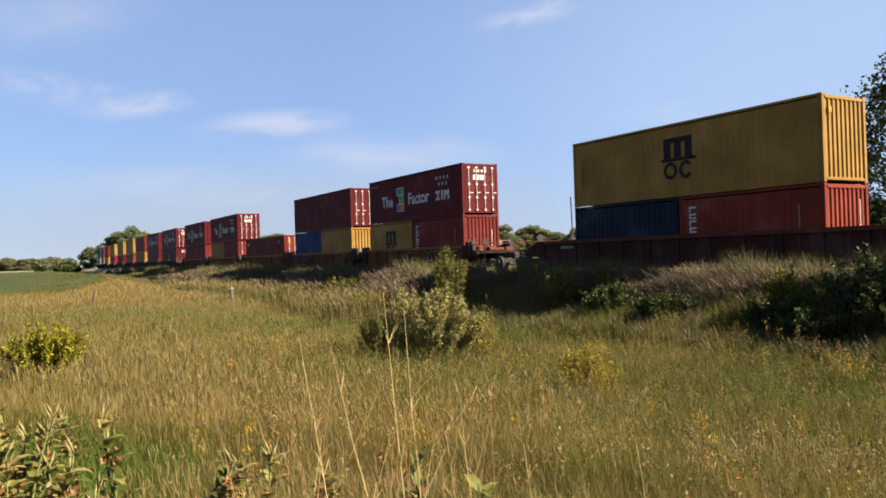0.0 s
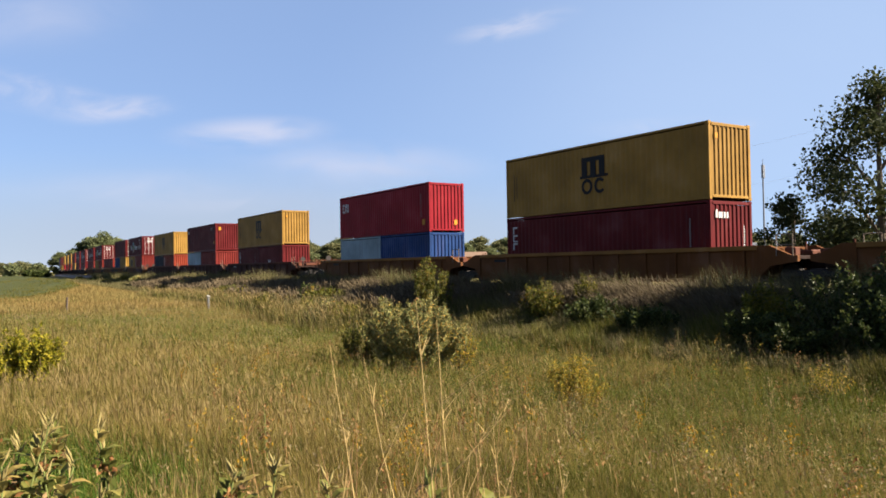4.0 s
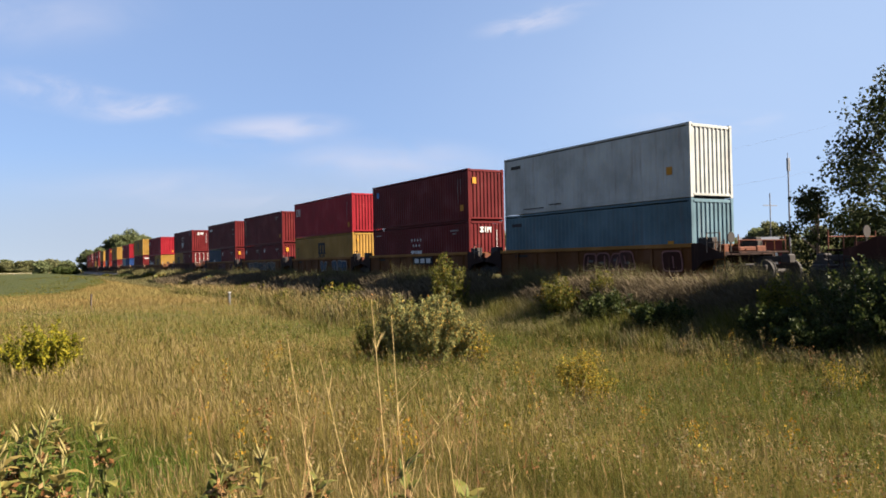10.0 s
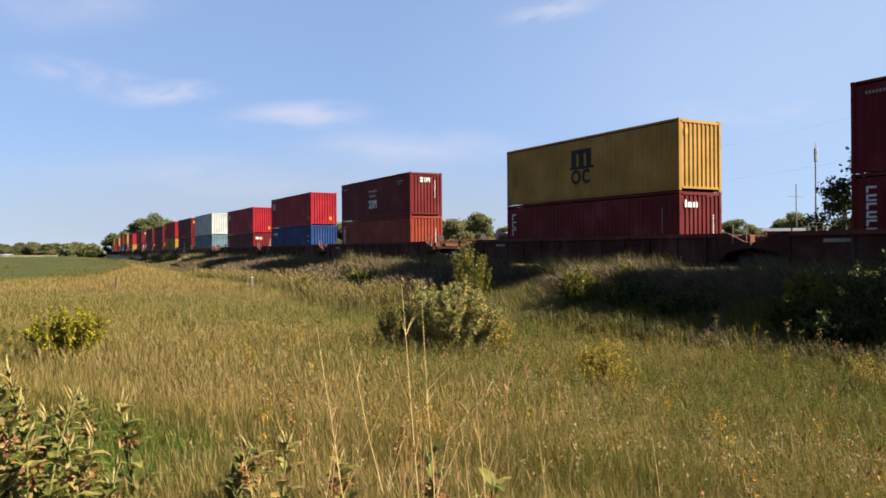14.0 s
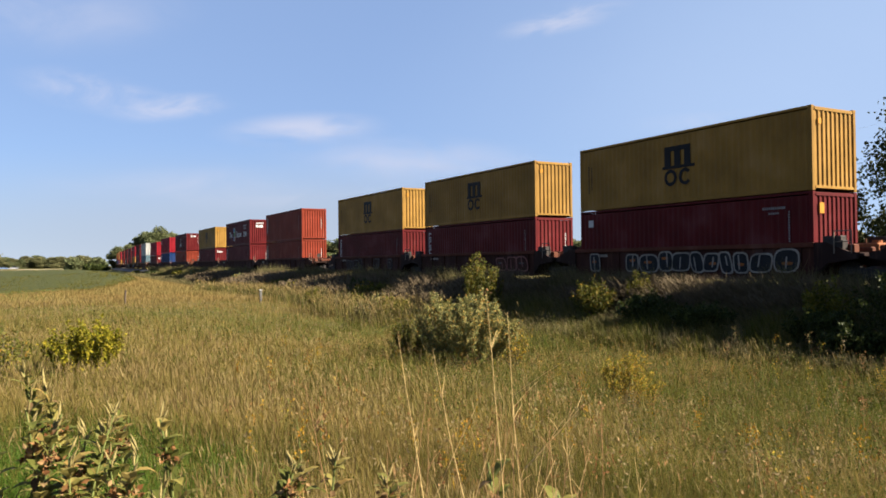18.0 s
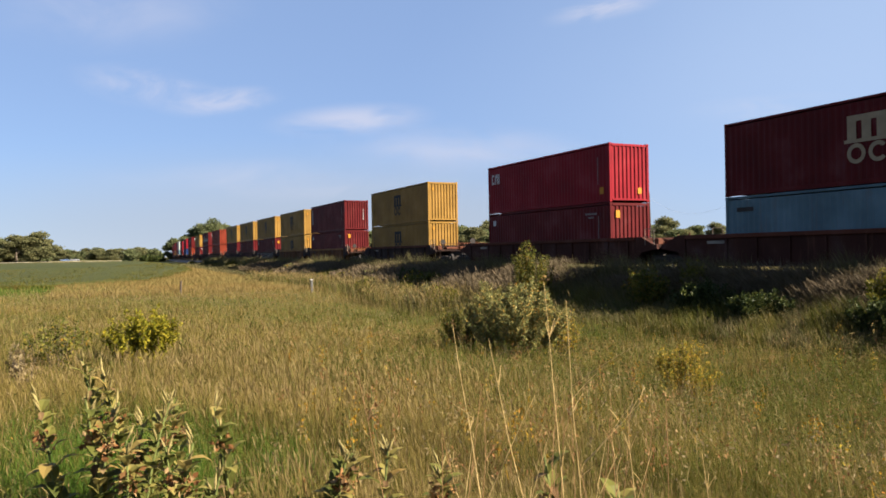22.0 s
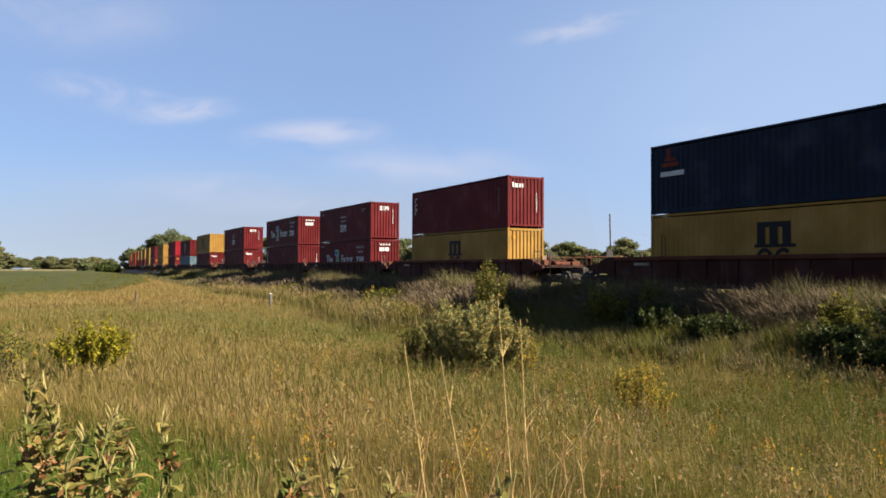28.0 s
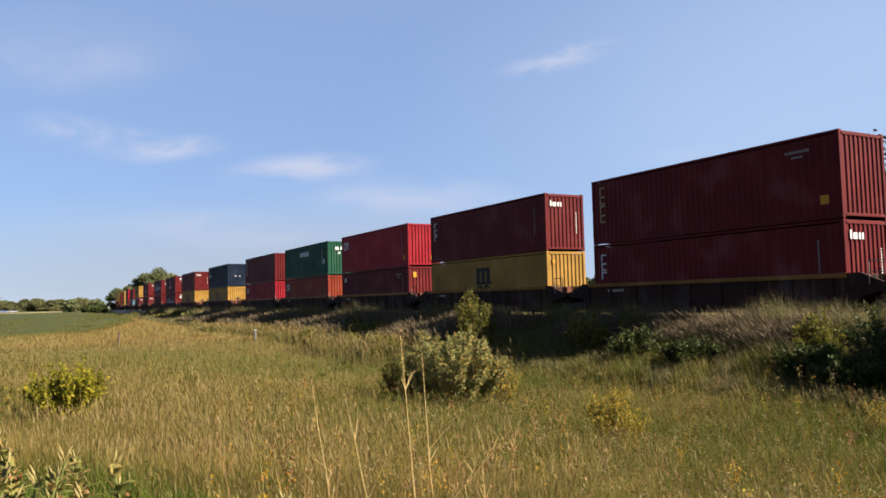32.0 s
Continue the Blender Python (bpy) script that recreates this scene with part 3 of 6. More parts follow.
def container(color, style, s, z, L=LONG, H=TALL, doors=False, far=False):
    """One box whose trailing near-bottom end stands at s along the train."""
    kind = "long" if L > 7 else "short"
    words = {"yellow": "dull yellow", "maroon": "dark maroon", "brown": "brown", "red": "bright red", "orange": "orange-brown", "blue": "blue", "navy": "navy blue",
             "slate": "grey-blue", "silver": "pale grey", "teal": "faded teal", "paleblue": "pale blue", "green": "dark green"}
    on = "stacked on another box" if z > RAIL_Z + 2 else "in a well car"
    thing = new("shipping_container")
    tagged(thing, f"{words[color]} ribbed steel {kind} shipping container {on}", "container", "containers on the train")
    ms = container_frame_meshes(L, H, color, far)
    h = WIDE / 2
    piece("side_panel", ms["side_panel"], thing, (-h + 0.005, 0.15, 0.16))
    piece("side_panel", ms["side_panel"], thing, (h - 0.005, L - 0.15, 0.16), turn=math.pi)
    piece("roof", ms["roof"], thing, (-h + 0.06, 0.06, H - 0.045))
    piece("floor", ms["floor"], thing, (-h, 0, 0.11))
    if doors:
        for k in range(2):
            d = piece("door", ms["door"], thing, (-h + 0.14 + k * (WIDE - 0.28) / 2, 0.0, 0.15))
            for q in (0.30, 0.82):
                piece("locking_bar", ms["locking_bar"], d, (q, -0.03, 0.0))
    else:
        piece("end_panel", ms["end_panel"], thing, (-h + 0.13, 0.008, 0.15))
    piece("end_panel", ms["end_panel"], thing, (h - 0.13, L - 0.008, 0.15), turn=math.pi)
    for x, y, turn in ((-h, 0.0, 0.0), (h, 0.0, math.pi / 2), (h, L, math.pi), (-h, L, -math.pi / 2)):
        piece("corner_post", ms["corner_post"], thing, (x, y, 0.0), turn=turn)
    for x in (-h, h - 0.06):
        piece("top_rail", ms["top_rail"], thing, (x, 0.178, H - 0.095))
        piece("bottom_rail", ms["bottom_rail"], thing, (x, 0.178, 0.01))
    for y in (0.0, L - 0.09):
        piece("top_beam", ms["top_beam"], thing, (-h + 0.178, y, H - 0.16))
        piece("bottom_beam", ms["bottom_beam"], thing, (-h + 0.178, y, 0.075))
    if style:
        dress(thing, style, L, H, color)
    TRAIN.append((thing, s, z))
    return thing


# ---- well cars ----
def well_meshes(length, color):
    mat = CAR_PAINT[color]

    def side():
        bm = bmesh.new()
        box(bm, 0, 0.05, 0, length, 0.35, 1.4)
        for k in range(int(length / 1.5)):
            box(bm, -0.06, 0.002, 0.5 + k * 1.5, 0.62 + k * 1.5, 0.4, 1.35)
        return finish("side_wall", bm, mat)

    def chord():
        bm = bmesh.new()
        box(bm, -0.09, 0.07, 0, length, 1.34, 1.5, 0.015)
        return finish("top_chord", bm, CAR_PAINT["chord_ochre" if color in ("ochre", "grimy") else "chord_rust"])

    def sill():
        bm = bmesh.new()
        box(bm, -0.08, 0.12, 0, length, 0.22, 0.36, 0.015)
        return finish("bottom_sill", bm, mat)

    def floor():
        bm = bmesh.new()
        box(bm, -1.2, 1.2, 0, length, 0.24, 0.3)
        return finish("floor", bm, mat)

    def deck():
        bm = bmesh.new()
        box(bm, -1.36, 1.36, -1.5, -0.1, 1.02, 1.12, 0.01)
        box(bm, -0.3, 0.3, -1.7, 0.0, 0.72, 1.02, 0.02)
        for k in range(5):   # raised treads across the deck
            box(bm, -1.2, 1.2, -1.42 + k * 0.27, -1.30 + k * 0.27, 1.12, 1.15)
        return finish("end_deck", bm, CAR_PAINT["dark"])

    def bulkhead():
        bm = bmesh.new()
        box(bm, -1.34, 1.34, -0.10, -0.02, 0.32, 1.46, 0.01)
        for x in (-0.9, -0.3, 0.3, 0.9):
            box(bm, x - 0.05, x + 0.05, -0.22, -0.10, 0.4, 1.4)
        return finish("bulkhead", bm, mat)

    def gusset():
        """The side sill drops from the chord to the deck over the wheels."""
        bm = bmesh.new()
        sec = [(0.0, 0.36), (0.0, 1.5), (-0.45, 1.5), (-1.2, 1.18), (-1.5, 1.14), (-1.5, 0.95), (-0.5, 0.8)]
        a = [bm.verts.new((-1.44, y, z)) for y, z in sec]
        b = [bm.verts.new((-1.30, y, z)) for y, z in sec]
        bm.faces.new(a)
        bm.faces.new(list(reversed(b)))
        for i in range(len(sec)):
            j = (i + 1) % len(sec)
            bm.faces.new((a[i], b[i], b[j], a[j]))
        return finish("end_gusset", bm, CAR_PAINT["dark"] if length < 14 else mat)

    def grab():
        bm = bmesh.new()
        for y in (-1.35, -0.75):
            rod(bm, (-1.46, y, 1.12), (-1.46, y, 1.86), 0.02, None, 6)
        rod(bm, (-1.46, -1.35, 1.85), (-1.46, -0.75, 1.85), 0.018, None, 6)
        rod(bm, (-1.46, -1.35, 1.5), (-1.46, -0.75, 1.5), 0.014, None, 6)
        return finish("grab_iron", bm, GRAB)

    def rigging():
        """Brake rods, valve and bolster top that show between the decks."""
        bm = bmesh.new()
        box(bm, -0.55, 0.45, -1.45, -0.95, 1.15, 1.33, 0.04)
        box(bm, -1.1, -0.8, -1.2, -0.8, 1.12, 1.42, 0.03)
        box(bm, 0.6, 1.15, -1.35, -0.75, 1.12, 1.36, 0.03)
        rod(bm, (-1.2, -0.5, 1.25), (1.2, -0.6, 1.28), 0.035, None, 6)
        rod(bm, (-0.2, -1.5, 1.2), (-0.2, -0.3, 1.45), 0.03, None, 6)
        rod(bm, (0.8, -0.4, 1.12), (0.8, -0.4, 1.62), 0.03, None, 6)
        return finish("brake_rigging", bm, RUSTY)

    def end_box():
        """An equipment cupboard that flanks the container's end."""
        bm = bmesh.new()
        box(bm, -0.17, 0.17, -0.95, -0.3, 1.1, 1.70, 0.03)
        box(bm, -0.13, 0.13, -0.3, -0.12, 1.1, 1.5, 0.02)
        box(bm, -0.14, 0.14, -1.0, -0.95, 1.2, 1.55, 0.01)
        return finish("end_box", bm, STEEL)

    def joint():
        """The hinge casting between two units, its top caught by the sun."""
        bm = bmesh.new()
        box(bm, -0.32, 0.32, -1.52, -0.7, 1.14, 1.46, 0.05)
        rod(bm, (0, -1.3, 1.44), (0, -1.3, 1.54), 0.16, None, 12)
        return finish("hinge_casting", bm, HINGE)

    def tank():
        bm = bmesh.new()
        rod(bm, (-0.55, 0, 0), (0.5, 0, 0), 0.2, None, 14)
        for x, r in ((-0.63, 0.12), (0.5, 0.2)):
            rod(bm, (x, 0, 0), (x + 0.08, 0, 0), r, 0.32 - r, 14)
        return finish("air_tank", bm, TANK)

    def step():
        bm = bmesh.new()
        box(bm, -1.4, 1.4, -0.22, 0.22, 1.08, 1.13, 0.01)
        for k in range(6):
            box(bm, -1.4, 1.4, -0.2 + k * 0.07, -0.17 + k * 0.07, 1.13, 1.15)
        for x in (-1.35, 1.31):
            box(bm, x, x + 0.05, -0.2, 0.2, 0.55, 0.6)
            rod(bm, (x + 0.02, -0.18, 0.58), (x + 0.02, -0.18, 1.1), 0.016, None, 6)
            rod(bm, (x + 0.02, 0.18, 0.58), (x + 0.02, 0.18, 1.1), 0.016, None, 6)
        return finish("end_walkway", bm, CAR_PAINT["dark"])

    def truck_frame():
        bm = bmesh.new()
        for x in (-1.02, 0.84):
            box(bm, x, x + 0.18, -1.15, 1.15, 0.42, 0.66, 0.04)
            box(bm, x, x + 0.18, -0.35, 0.35, 0.3, 0.46, 0.03)
        box(bm, -0.85, 0.85, -0.2, 0.2, 0.4, 0.7, 0.03)
        return finish("truck_frame", bm, STEEL)

    def wheelset():
        bm = bmesh.new()
        rod(bm, (-0.95, 0, 0), (0.95, 0, 0), 0.08)
        for g in (-1, 1):
            rod(bm, (g * 0.69, 0, 0), (g * 0.82, 0, 0), 0.42, None, 20)
            rod(bm, (g * 0.66, 0, 0), (g * 0.69, 0, 0), 0.45, None, 20)
        return finish("wheelset", bm, STEEL)

    def ladder():
        bm = bmesh.new()
        for y in (0, 0.4):
            rod(bm, (0, y, 0.4), (0, y, 1.6), 0.018, None, 6)
        for k in range(4):
            rod(bm, (0, 0, 0.55 + k * 0.32), (0, 0.4, 0.55 + k * 0.32), 0.014, None, 6)
        return finish("ladder", bm, mat)

    def brake():
        bm = bmesh.new()
        rod(bm, (0, 0, 1.1), (0, 0, 1.75), 0.035, None, 6)
        rod(bm, (0, -0.04, 1.68), (0, -0.01, 1.68), 0.2, None, 14)
        return finish("brake_stand", bm, STEEL)

    made = {}
    for name, b in (("side_wall", side), ("top_chord", chord), ("bottom_sill", sill), ("floor", floor), ("end_deck", deck), ("bulkhead", bulkhead), ("end_gusset", gusset), ("grab_iron", grab), ("brake_rigging", rigging), ("air_tank", tank), ("end_box", end_box), ("hinge_casting", joint), ("end_walkway", step), ("truck_frame", truck_frame), ("wheelset", wheelset), ("ladder", ladder), ("brake_stand", brake)):
        made[name] = cached(("well", name, length, color), b)
    return made


def scrawl(thing, length, seed, mats):
    """Sprayed lettering too wild to read: fat rounded shapes, each a pale outline, a darker filling and a stroke or two."""
    rnd = random.Random(seed)
    a = rnd.uniform(0.2, 0.8)
    x = -WIDE / 2 - 0.232
    edge, fill, spot = mats[:3]

    def blob(cy, cz, ry, rz, depth, lean, power):
        bm = bmesh.new()
        k = 14
        pts = []
        for i in range(k):
            g = math.tau * i / k
            c, s_ = math.cos(g), math.sin(g)
            q = math.copysign(abs(s_) ** power, s_) * rz
            pts.append((cy + math.copysign(abs(c) ** power, c) * ry + lean * q, cz + q))
        front = [bm.verts.new((x - depth, p, q)) for p, q in pts]
        back = [bm.verts.new((x + 0.012, p, q)) for p, q in pts]
        bm.faces.new(front)
        for i in range(k):
            bm.faces.new((front[i], front[(i + 1) % k], back[(i + 1) % k], back[i]))
        return bm

    while a < length - 1.2:
        if rnd.random() < 0.24:
            a += rnd.uniform(0.8, 1.8)
            continue
        w = rnd.uniform(0.5, 1.15)
        cy, cz, ry, rz = a + w / 2, 0.86 + rnd.uniform(-0.05, 0.05), w / 2, rnd.uniform(0.36, 0.44)
        lean, power = rnd.uniform(-0.4, 0.4), rnd.uniform(0.35, 0.7)
        letter = part("sprayed_letter", blob(cy, cz, ry, rz, 0.004, lean, power), edge, thing, "outline of a sprayed letter")
        part("filling", blob(cy, cz, ry - 0.065, rz - 0.065, 0.008, lean, power), fill, letter)
        if rnd.random() < 0.6:
            part("accent", blob(cy + rnd.uniform(-0.1, 0.1), cz + rnd.uniform(-0.12, 0.12), ry * 0.42, 0.055, 0.011, lean, 0.6), spot, letter)
        part("stroke", blob(cy + rnd.uniform(-0.12, 0.12), cz + rnd.uniform(-0.1, 0.1), 0.035, rz * rnd.uniform(0.4, 0.8), 0.014, lean, 0.5), edge, letter)
        a += w * rnd.uniform(0.9, 1.1)


def well_car(color, s, well, lead_end, trail_end, paint_seed=None, sign_panel=False, tank=False):
    """One well unit whose trailing well end stands at s. Each end: a truck (shared ends carry it on the trailing unit), a deck and fittings."""
    thing = new("well_car")
    words = {"rust": "rust-brown", "ochre": "faded ochre", "dark": "dark grimy", "grimy": "dark grimy yellow-edged"}
    extra = " with sprayed lettering" if paint_seed is not None else ""
    tagged(thing, f"{words[color]} steel railway well car carrying stacked containers{extra}", "railway car", "cars of the train")
    ms = well_meshes(well, color)
    h = WIDE / 2 + 0.16
    piece("side_wall", ms["side_wall"], thing, (-h, 0, 0))
    piece("side_wall", ms["side_wall"], thing, (h, well, 0), turn=math.pi)
    piece("top_chord", ms["top_chord"], thing, (-h, 0, 0))
    piece("top_chord", ms["top_chord"], thing, (h, well, 0), turn=math.pi)
    piece("bottom_sill", ms["bottom_sill"], thing, (-h, 0, 0))
    piece("bottom_sill", ms["bottom_sill"], thing, (h, well, 0), turn=math.pi)
    piece("floor", ms["floor"], thing)
    for y, a in ((0.0, 0.0), (well, math.pi)):
        for name in ("end_deck", "bulkhead", "brake_rigging", "grab_iron"):
            piece(name, ms[name], thing, (0, y, 0), turn=a)
        if color in ("ochre", "rust") and well < 14:
            for x in (-1.25, 1.25):
                piece("end_box", ms["end_box"], thing, (x, y, 0), turn=a)
        if well < 14 and not (lead_end if a else trail_end):
            piece("hinge_casting", ms["hinge_casting"], thing, (0, y, 0), turn=a)
        piece("end_gusset", ms["end_gusset"], thing, (0, y, 0), turn=a)
        piece("end_gusset", ms["end_gusset"], thing, (-2.74 if a else 2.74, y, 0), turn=a)
    ends = [(-1.75, 0)]
    if lead_end:
        ends.append((well + 1.75, math.pi))
    for y, a in ends:
        t = piece("truck", ms["truck_frame"], thing, (0, y, 0), turn=a)
        for ay in (-0.89, 0.89):
            piece("wheelset", ms["wheelset"], t, (0, ay, 0.42))
    for on, y, sg in ((trail_end, 0, -1), (lead_end, well, 1)):
        if on:
            for x in (-1.42, 1.42):
                piece("ladder", ms["ladder"], thing, (x, y + sg * 1.3 - 0.2, 0))
            piece("brake_stand", ms["brake_stand"], thing, (-0.7, y + sg * 1.2, 0))
            piece("end_walkway", ms["end_walkway"], thing, (0, y + sg * 1.9, 0))
            if sg > 0 and tank:
                piece("air_tank", ms["air_tank"], thing, (-0.35, y - 0.55, 1.72), "tan air tank")
                bm = bmesh.new()
                for x in (-0.75, 0.0):
                    box(bm, x, x + 0.06, y - 0.75, y - 0.35, 1.36, 1.56)
                box(bm, -1.0, 0.3, y - 0.8, y - 0.05, 1.30, 1.37)
                part("tank_saddle", bm, STEEL, thing)
            bm = bmesh.new()
            box(bm, -0.12, 0.12, min(y + sg * 1.6, y + sg * 3.1), max(y + sg * 1.6, y + sg * 3.1), 0.74, 0.96, 0.03)
            box(bm, -0.2, 0.2, min(y + sg * 2.9, y + sg * 3.25), max(y + sg * 2.9, y + sg * 3.25), 0.68, 1.02, 0.05)
            part("coupler", bm, STEEL, thing)
            bm = bmesh.new()
            for x in (-1.35, 1.3):
                rod(bm, (x, y + sg * 2.05, 1.1), (x, y + sg * 2.05, 1.75), 0.024, None, 6)
            rod(bm, (-1.35, y + sg * 2.05, 1.55), (1.3, y + sg * 2.05, 1.55), 0.018, None, 6)
            part("hand_rail", bm, RUSTY, thing)
    if sign_panel:
        bm = bmesh.new()
        box(bm, -h - 0.072, -h - 0.058, 3.85, 6.3, 0.84, 1.3)
        sign = part("lettering_panel", bm, BLACK_MARK, thing, "black panel of block lettering")
        for k in range(3):
            bm = bmesh.new()
            box(bm, -h - 0.080, -h - 0.073, 4.1 + k * 0.72, 4.6 + k * 0.72, 0.93, 1.2)
            part("letter_block", bm, WHITE_MARK, sign)
    bm = bmesh.new()
    box(bm, -h - 0.012, -h - 0.002, well - 2.2, well - 1.2, 1.12, 1.24)
    part("marking", bm, SPRAY[0] if color != "ochre" else BLACK_MARK, thing, "plain code bar")
    if paint_seed is not None:
        scrawl(thing, well * (0.55 if paint_seed % 2 else 1.0), paint_seed, [(SPRAY[6], CAR_PAINT["dark"], SPRAY[6]), (SPRAY[4], CAR_PAINT["rust"], SPRAY[6]), (SPRAY[0], SPRAY[3], SPRAY[5]), (SPRAY[0], SPRAY[1], SPRAY[1])][paint_seed % 4])
    TRAIN.append((thing, s, RAIL_Z))
    return thing


# Each unit: where its box's trailing end is at the start, the upper box, the lower boxes from the leading end, the well's make, and which ends of the well couple to another car.
Y, B = "shipper_black", "badge"
STACKS = [
    (252.0, ("blue", None), [("paleblue", None)], "p5", "L", 0), (236.4, ("orange", None), [("yellow", None)], "p5", "", 0),
    (220.8, ("brown", None), [("yellow", None)], "p5", "", 0), (202.0, ("yellow", None), [("red", None)], "p5", "T", 0),
    (182.2, ("yellow", None), [("maroon", None)], "p5", "L", 0), (164.6, ("yellow", None), [("orange", None)], "p5", "", 0),
    (148.4, ("brown", None), [("yellow", None)], "p5", "", 0), (132.8, ("maroon", "slogan"), [("maroon", None)], "p5", "", 0), (117.2, ("maroon", "slogan", 1), [("maroon", "stars")], "p5", "T", 0),
    (98.4, ("maroon", "slogan"), [("brown", None)], "p5g", "L", 0), (82.9, ("maroon", "slogan", 1), [("yellow", None, 0, 1), ("brown", None, 1, 1)], "p5g", "", 0),
    (67.4, None, [("brown", B, 1)], "p5g", "", 0), (52.2, ("maroon", None, 1), [("blue", None, 0, 1), ("yellow", None, 0, 1)], "p5g", "", 0),
    (36.64, ("maroon", "slogan", 1), [("yellow", "shipper_black", 0, 1), ("brown", "column", 0, 1)], "p5g", "T", 0),
    (14.85, ("yellow", Y), [("navy", None, 0, 1), ("orange", "column", 0, 1)], "w3", "L", 2),
    (-4.75, ("maroon", B), [("paleblue", "patched", 0, 1), ("brown", None, 0, 1)], "w3", "", 2),
    (-24.9, ("yellow", Y), [("maroon", "column", 0, 1), ("maroon", "diamond", 0, 1)], "w3", "T", 2),
    (-48.77, ("red", "lessor"), [("paleblue", None, 0, 1), ("blue", None, 0, 1)], "w3o", "L", 2),
    (-68.4, ("yellow", Y), [("maroon", "lessor_small")], "w3o", "", 0),
    (-88.15, ("red", "lessor"), [("maroon", "slogan_short", 0, 1), ("yellow", "shipper_black", 0, 1)], "w3o", "T", 2),
    (-112.1, ("maroon", "stars"), [("yellow", "shipper_black", 0, 1), ("maroon", "column_cream", 1, 1)], "w1", "LT", 2),
    (-134.0, ("maroon", "word"), [("slate", "diamond", 0, 1), ("maroon", B, 0, 1)], "p5g", "L", 2),
    (-149.9, ("maroon", "column_cream"), [("maroon", B, 0, 1), ("maroon", B, 0, 1)], "p5g", "", 2),
    (-165.55, ("red", "lessor"), [("yellow", Y)], "p5g", "", 0), (-181.3, ("maroon", "dot"), [("maroon", "stars")], "p5g", "", 0),
    (-197.0, ("silver", "worn"), [("teal", "worn")], "p5g", "T", 0),
    (-218.9, ("red", "lessor"), [("maroon", "lessor_small")], "w3", "L", 2), (-238.6, ("red", "lessor"), [("blue", "word")], "w3", "", 0),
    (-258.3, ("maroon", "stars"), [("orange", "column")], "w3", "T", 0),
    (-282.0, ("yellow", Y), [("maroon", "lessor_small")], "w3", "L", 0), (-301.4, ("maroon", "slogan"), [("maroon", "column")], "w3", "", 0),
    (-320.9, ("orange", "column"), [("orange", "column")], "w3", "T", 0),
    (-342.75, ("yellow", Y), [("maroon", "column")], "p5r", "L", 0), (-358.35, ("yellow", Y), [("maroon", "column")], "p5r", "", 0),
    (-374.2, ("yellow", Y), [("maroon", B)], "p5r", "", 0), (-390.1, ("yellow", Y), [("yellow", Y)], "p5o", "", 0),
    (-405.67, ("maroon", "column"), [("maroon", B)], "p5o", "T", 0),
    (-425.75, ("yellow", Y), [("yellow", Y)], "w1s", "LT", 0),
    (-447.22, ("red", "lessor"), [("maroon", B)], "w3", "L", 0), (-466.8, ("maroon", "shipper_cream"), [("teal", "worn")], "w3", "", 2),
    (-486.3, ("yellow", Y), [("maroon", "lessor_small")], "w3", "T", 0),
    (-509.7, ("maroon", "stars"), [("maroon", "lessor_small")], "w1", "LT", 0),
    (-533.2, ("maroon", "slogan"), [("maroon", "column")], "w3", "L", 0), (-552.2, ("maroon", "stars"), [("maroon", "slogan")], "w3", "", 0),
    (-571.9, ("maroon", "lessor_small"), [("yellow", Y)], "w3", "T", 0),
    (-595.3, ("navy", "bird"), [("yellow", Y)], "w1", "LT", 0),
    (-617.0, ("maroon", "column"), [("red", "lessor")], "p5d", "L", 0), (-632.84, ("green", "arch"), [("orange", "lessor")], "p5d", "", 0),
    (-648.45, ("red", "lessor"), [("maroon", B)], "p5d", "", 0), (-664.0, ("maroon", "lessor_small"), [("yellow", Y)], "p5d", "", 0),
    (-679.8, ("maroon", "column_cream"), [("maroon", "lessor_small")], "p5d", "T", 0),
    (-701.6, ("maroon", None), [("maroon", None)], "w3", "L", 0),
]
MAKES = {"p5": (12.5, "dark"), "p5g": (12.5, "ochre"), "p5o": (12.5, "ochre"), "p5r": (12.5, "rust"), "p5d": (12.5, "grimy"), "w3": (16.3, "rust"), "w3o": (16.3, "ochre"), "w1": (16.3, "rust"), "w1s": (12.5, "dark")}
random.seed(5)
for i, (s, upper, lowers, make, ends, low) in enumerate(STACKS):
    far = s > 100
    well, car_color = MAKES[make]
    over = (well - LONG) / 2
    well_car(car_color, s - over, well, "L" in ends, "T" in ends, i if make in ("p5g", "p5r") and s < 60 and abs(s + 181.3) > 1 else None, abs(s + 181.3) < 1, abs(s + 282.0) < 1)
    base = RAIL_Z + 0.36
    lh = LOW if low == 2 else TALL
    y = s + LONG
    for spec in lowers:
        color, style, doors, short = (*spec, 0, 0, 0)[:4]
        ln = SHORT if short else LONG
        y -= ln
        container(color, style, y, base, ln, lh, bool(doors), far)
        y -= 0.076 if short else 0
    if upper:
        color, style, doors = (*upper, 0)[:3]
        container(color, style, s, base + lh + 0.02, LONG, TALL, bool(doors), far)

SPEED = 21.72


def on_track(s, z):
    x = float(track_x(s))
    return pose(x, s, z, 0, 0, -math.degrees(math.atan(BEND * max(s, 0.0))))


def motions():
    for thing, s, z in TRAIN:
        walk(thing, [(t, on_track(s + SPEED * t, z)) for t in (0, 4, 8, 12, 16, 20, 24, 28, 32)])
    for thing, x, y, z, k in SWAYING:
        walk(thing, [(0.5 * i, pose(x, y, z, -3.0 + 4.0 * math.sin(2.6 * i + k), 3.0 * math.sin(1.7 * i + 2 * k), 0)) for i in range(65)])


# ---- plants ----
rng = np.random.default_rng(7)


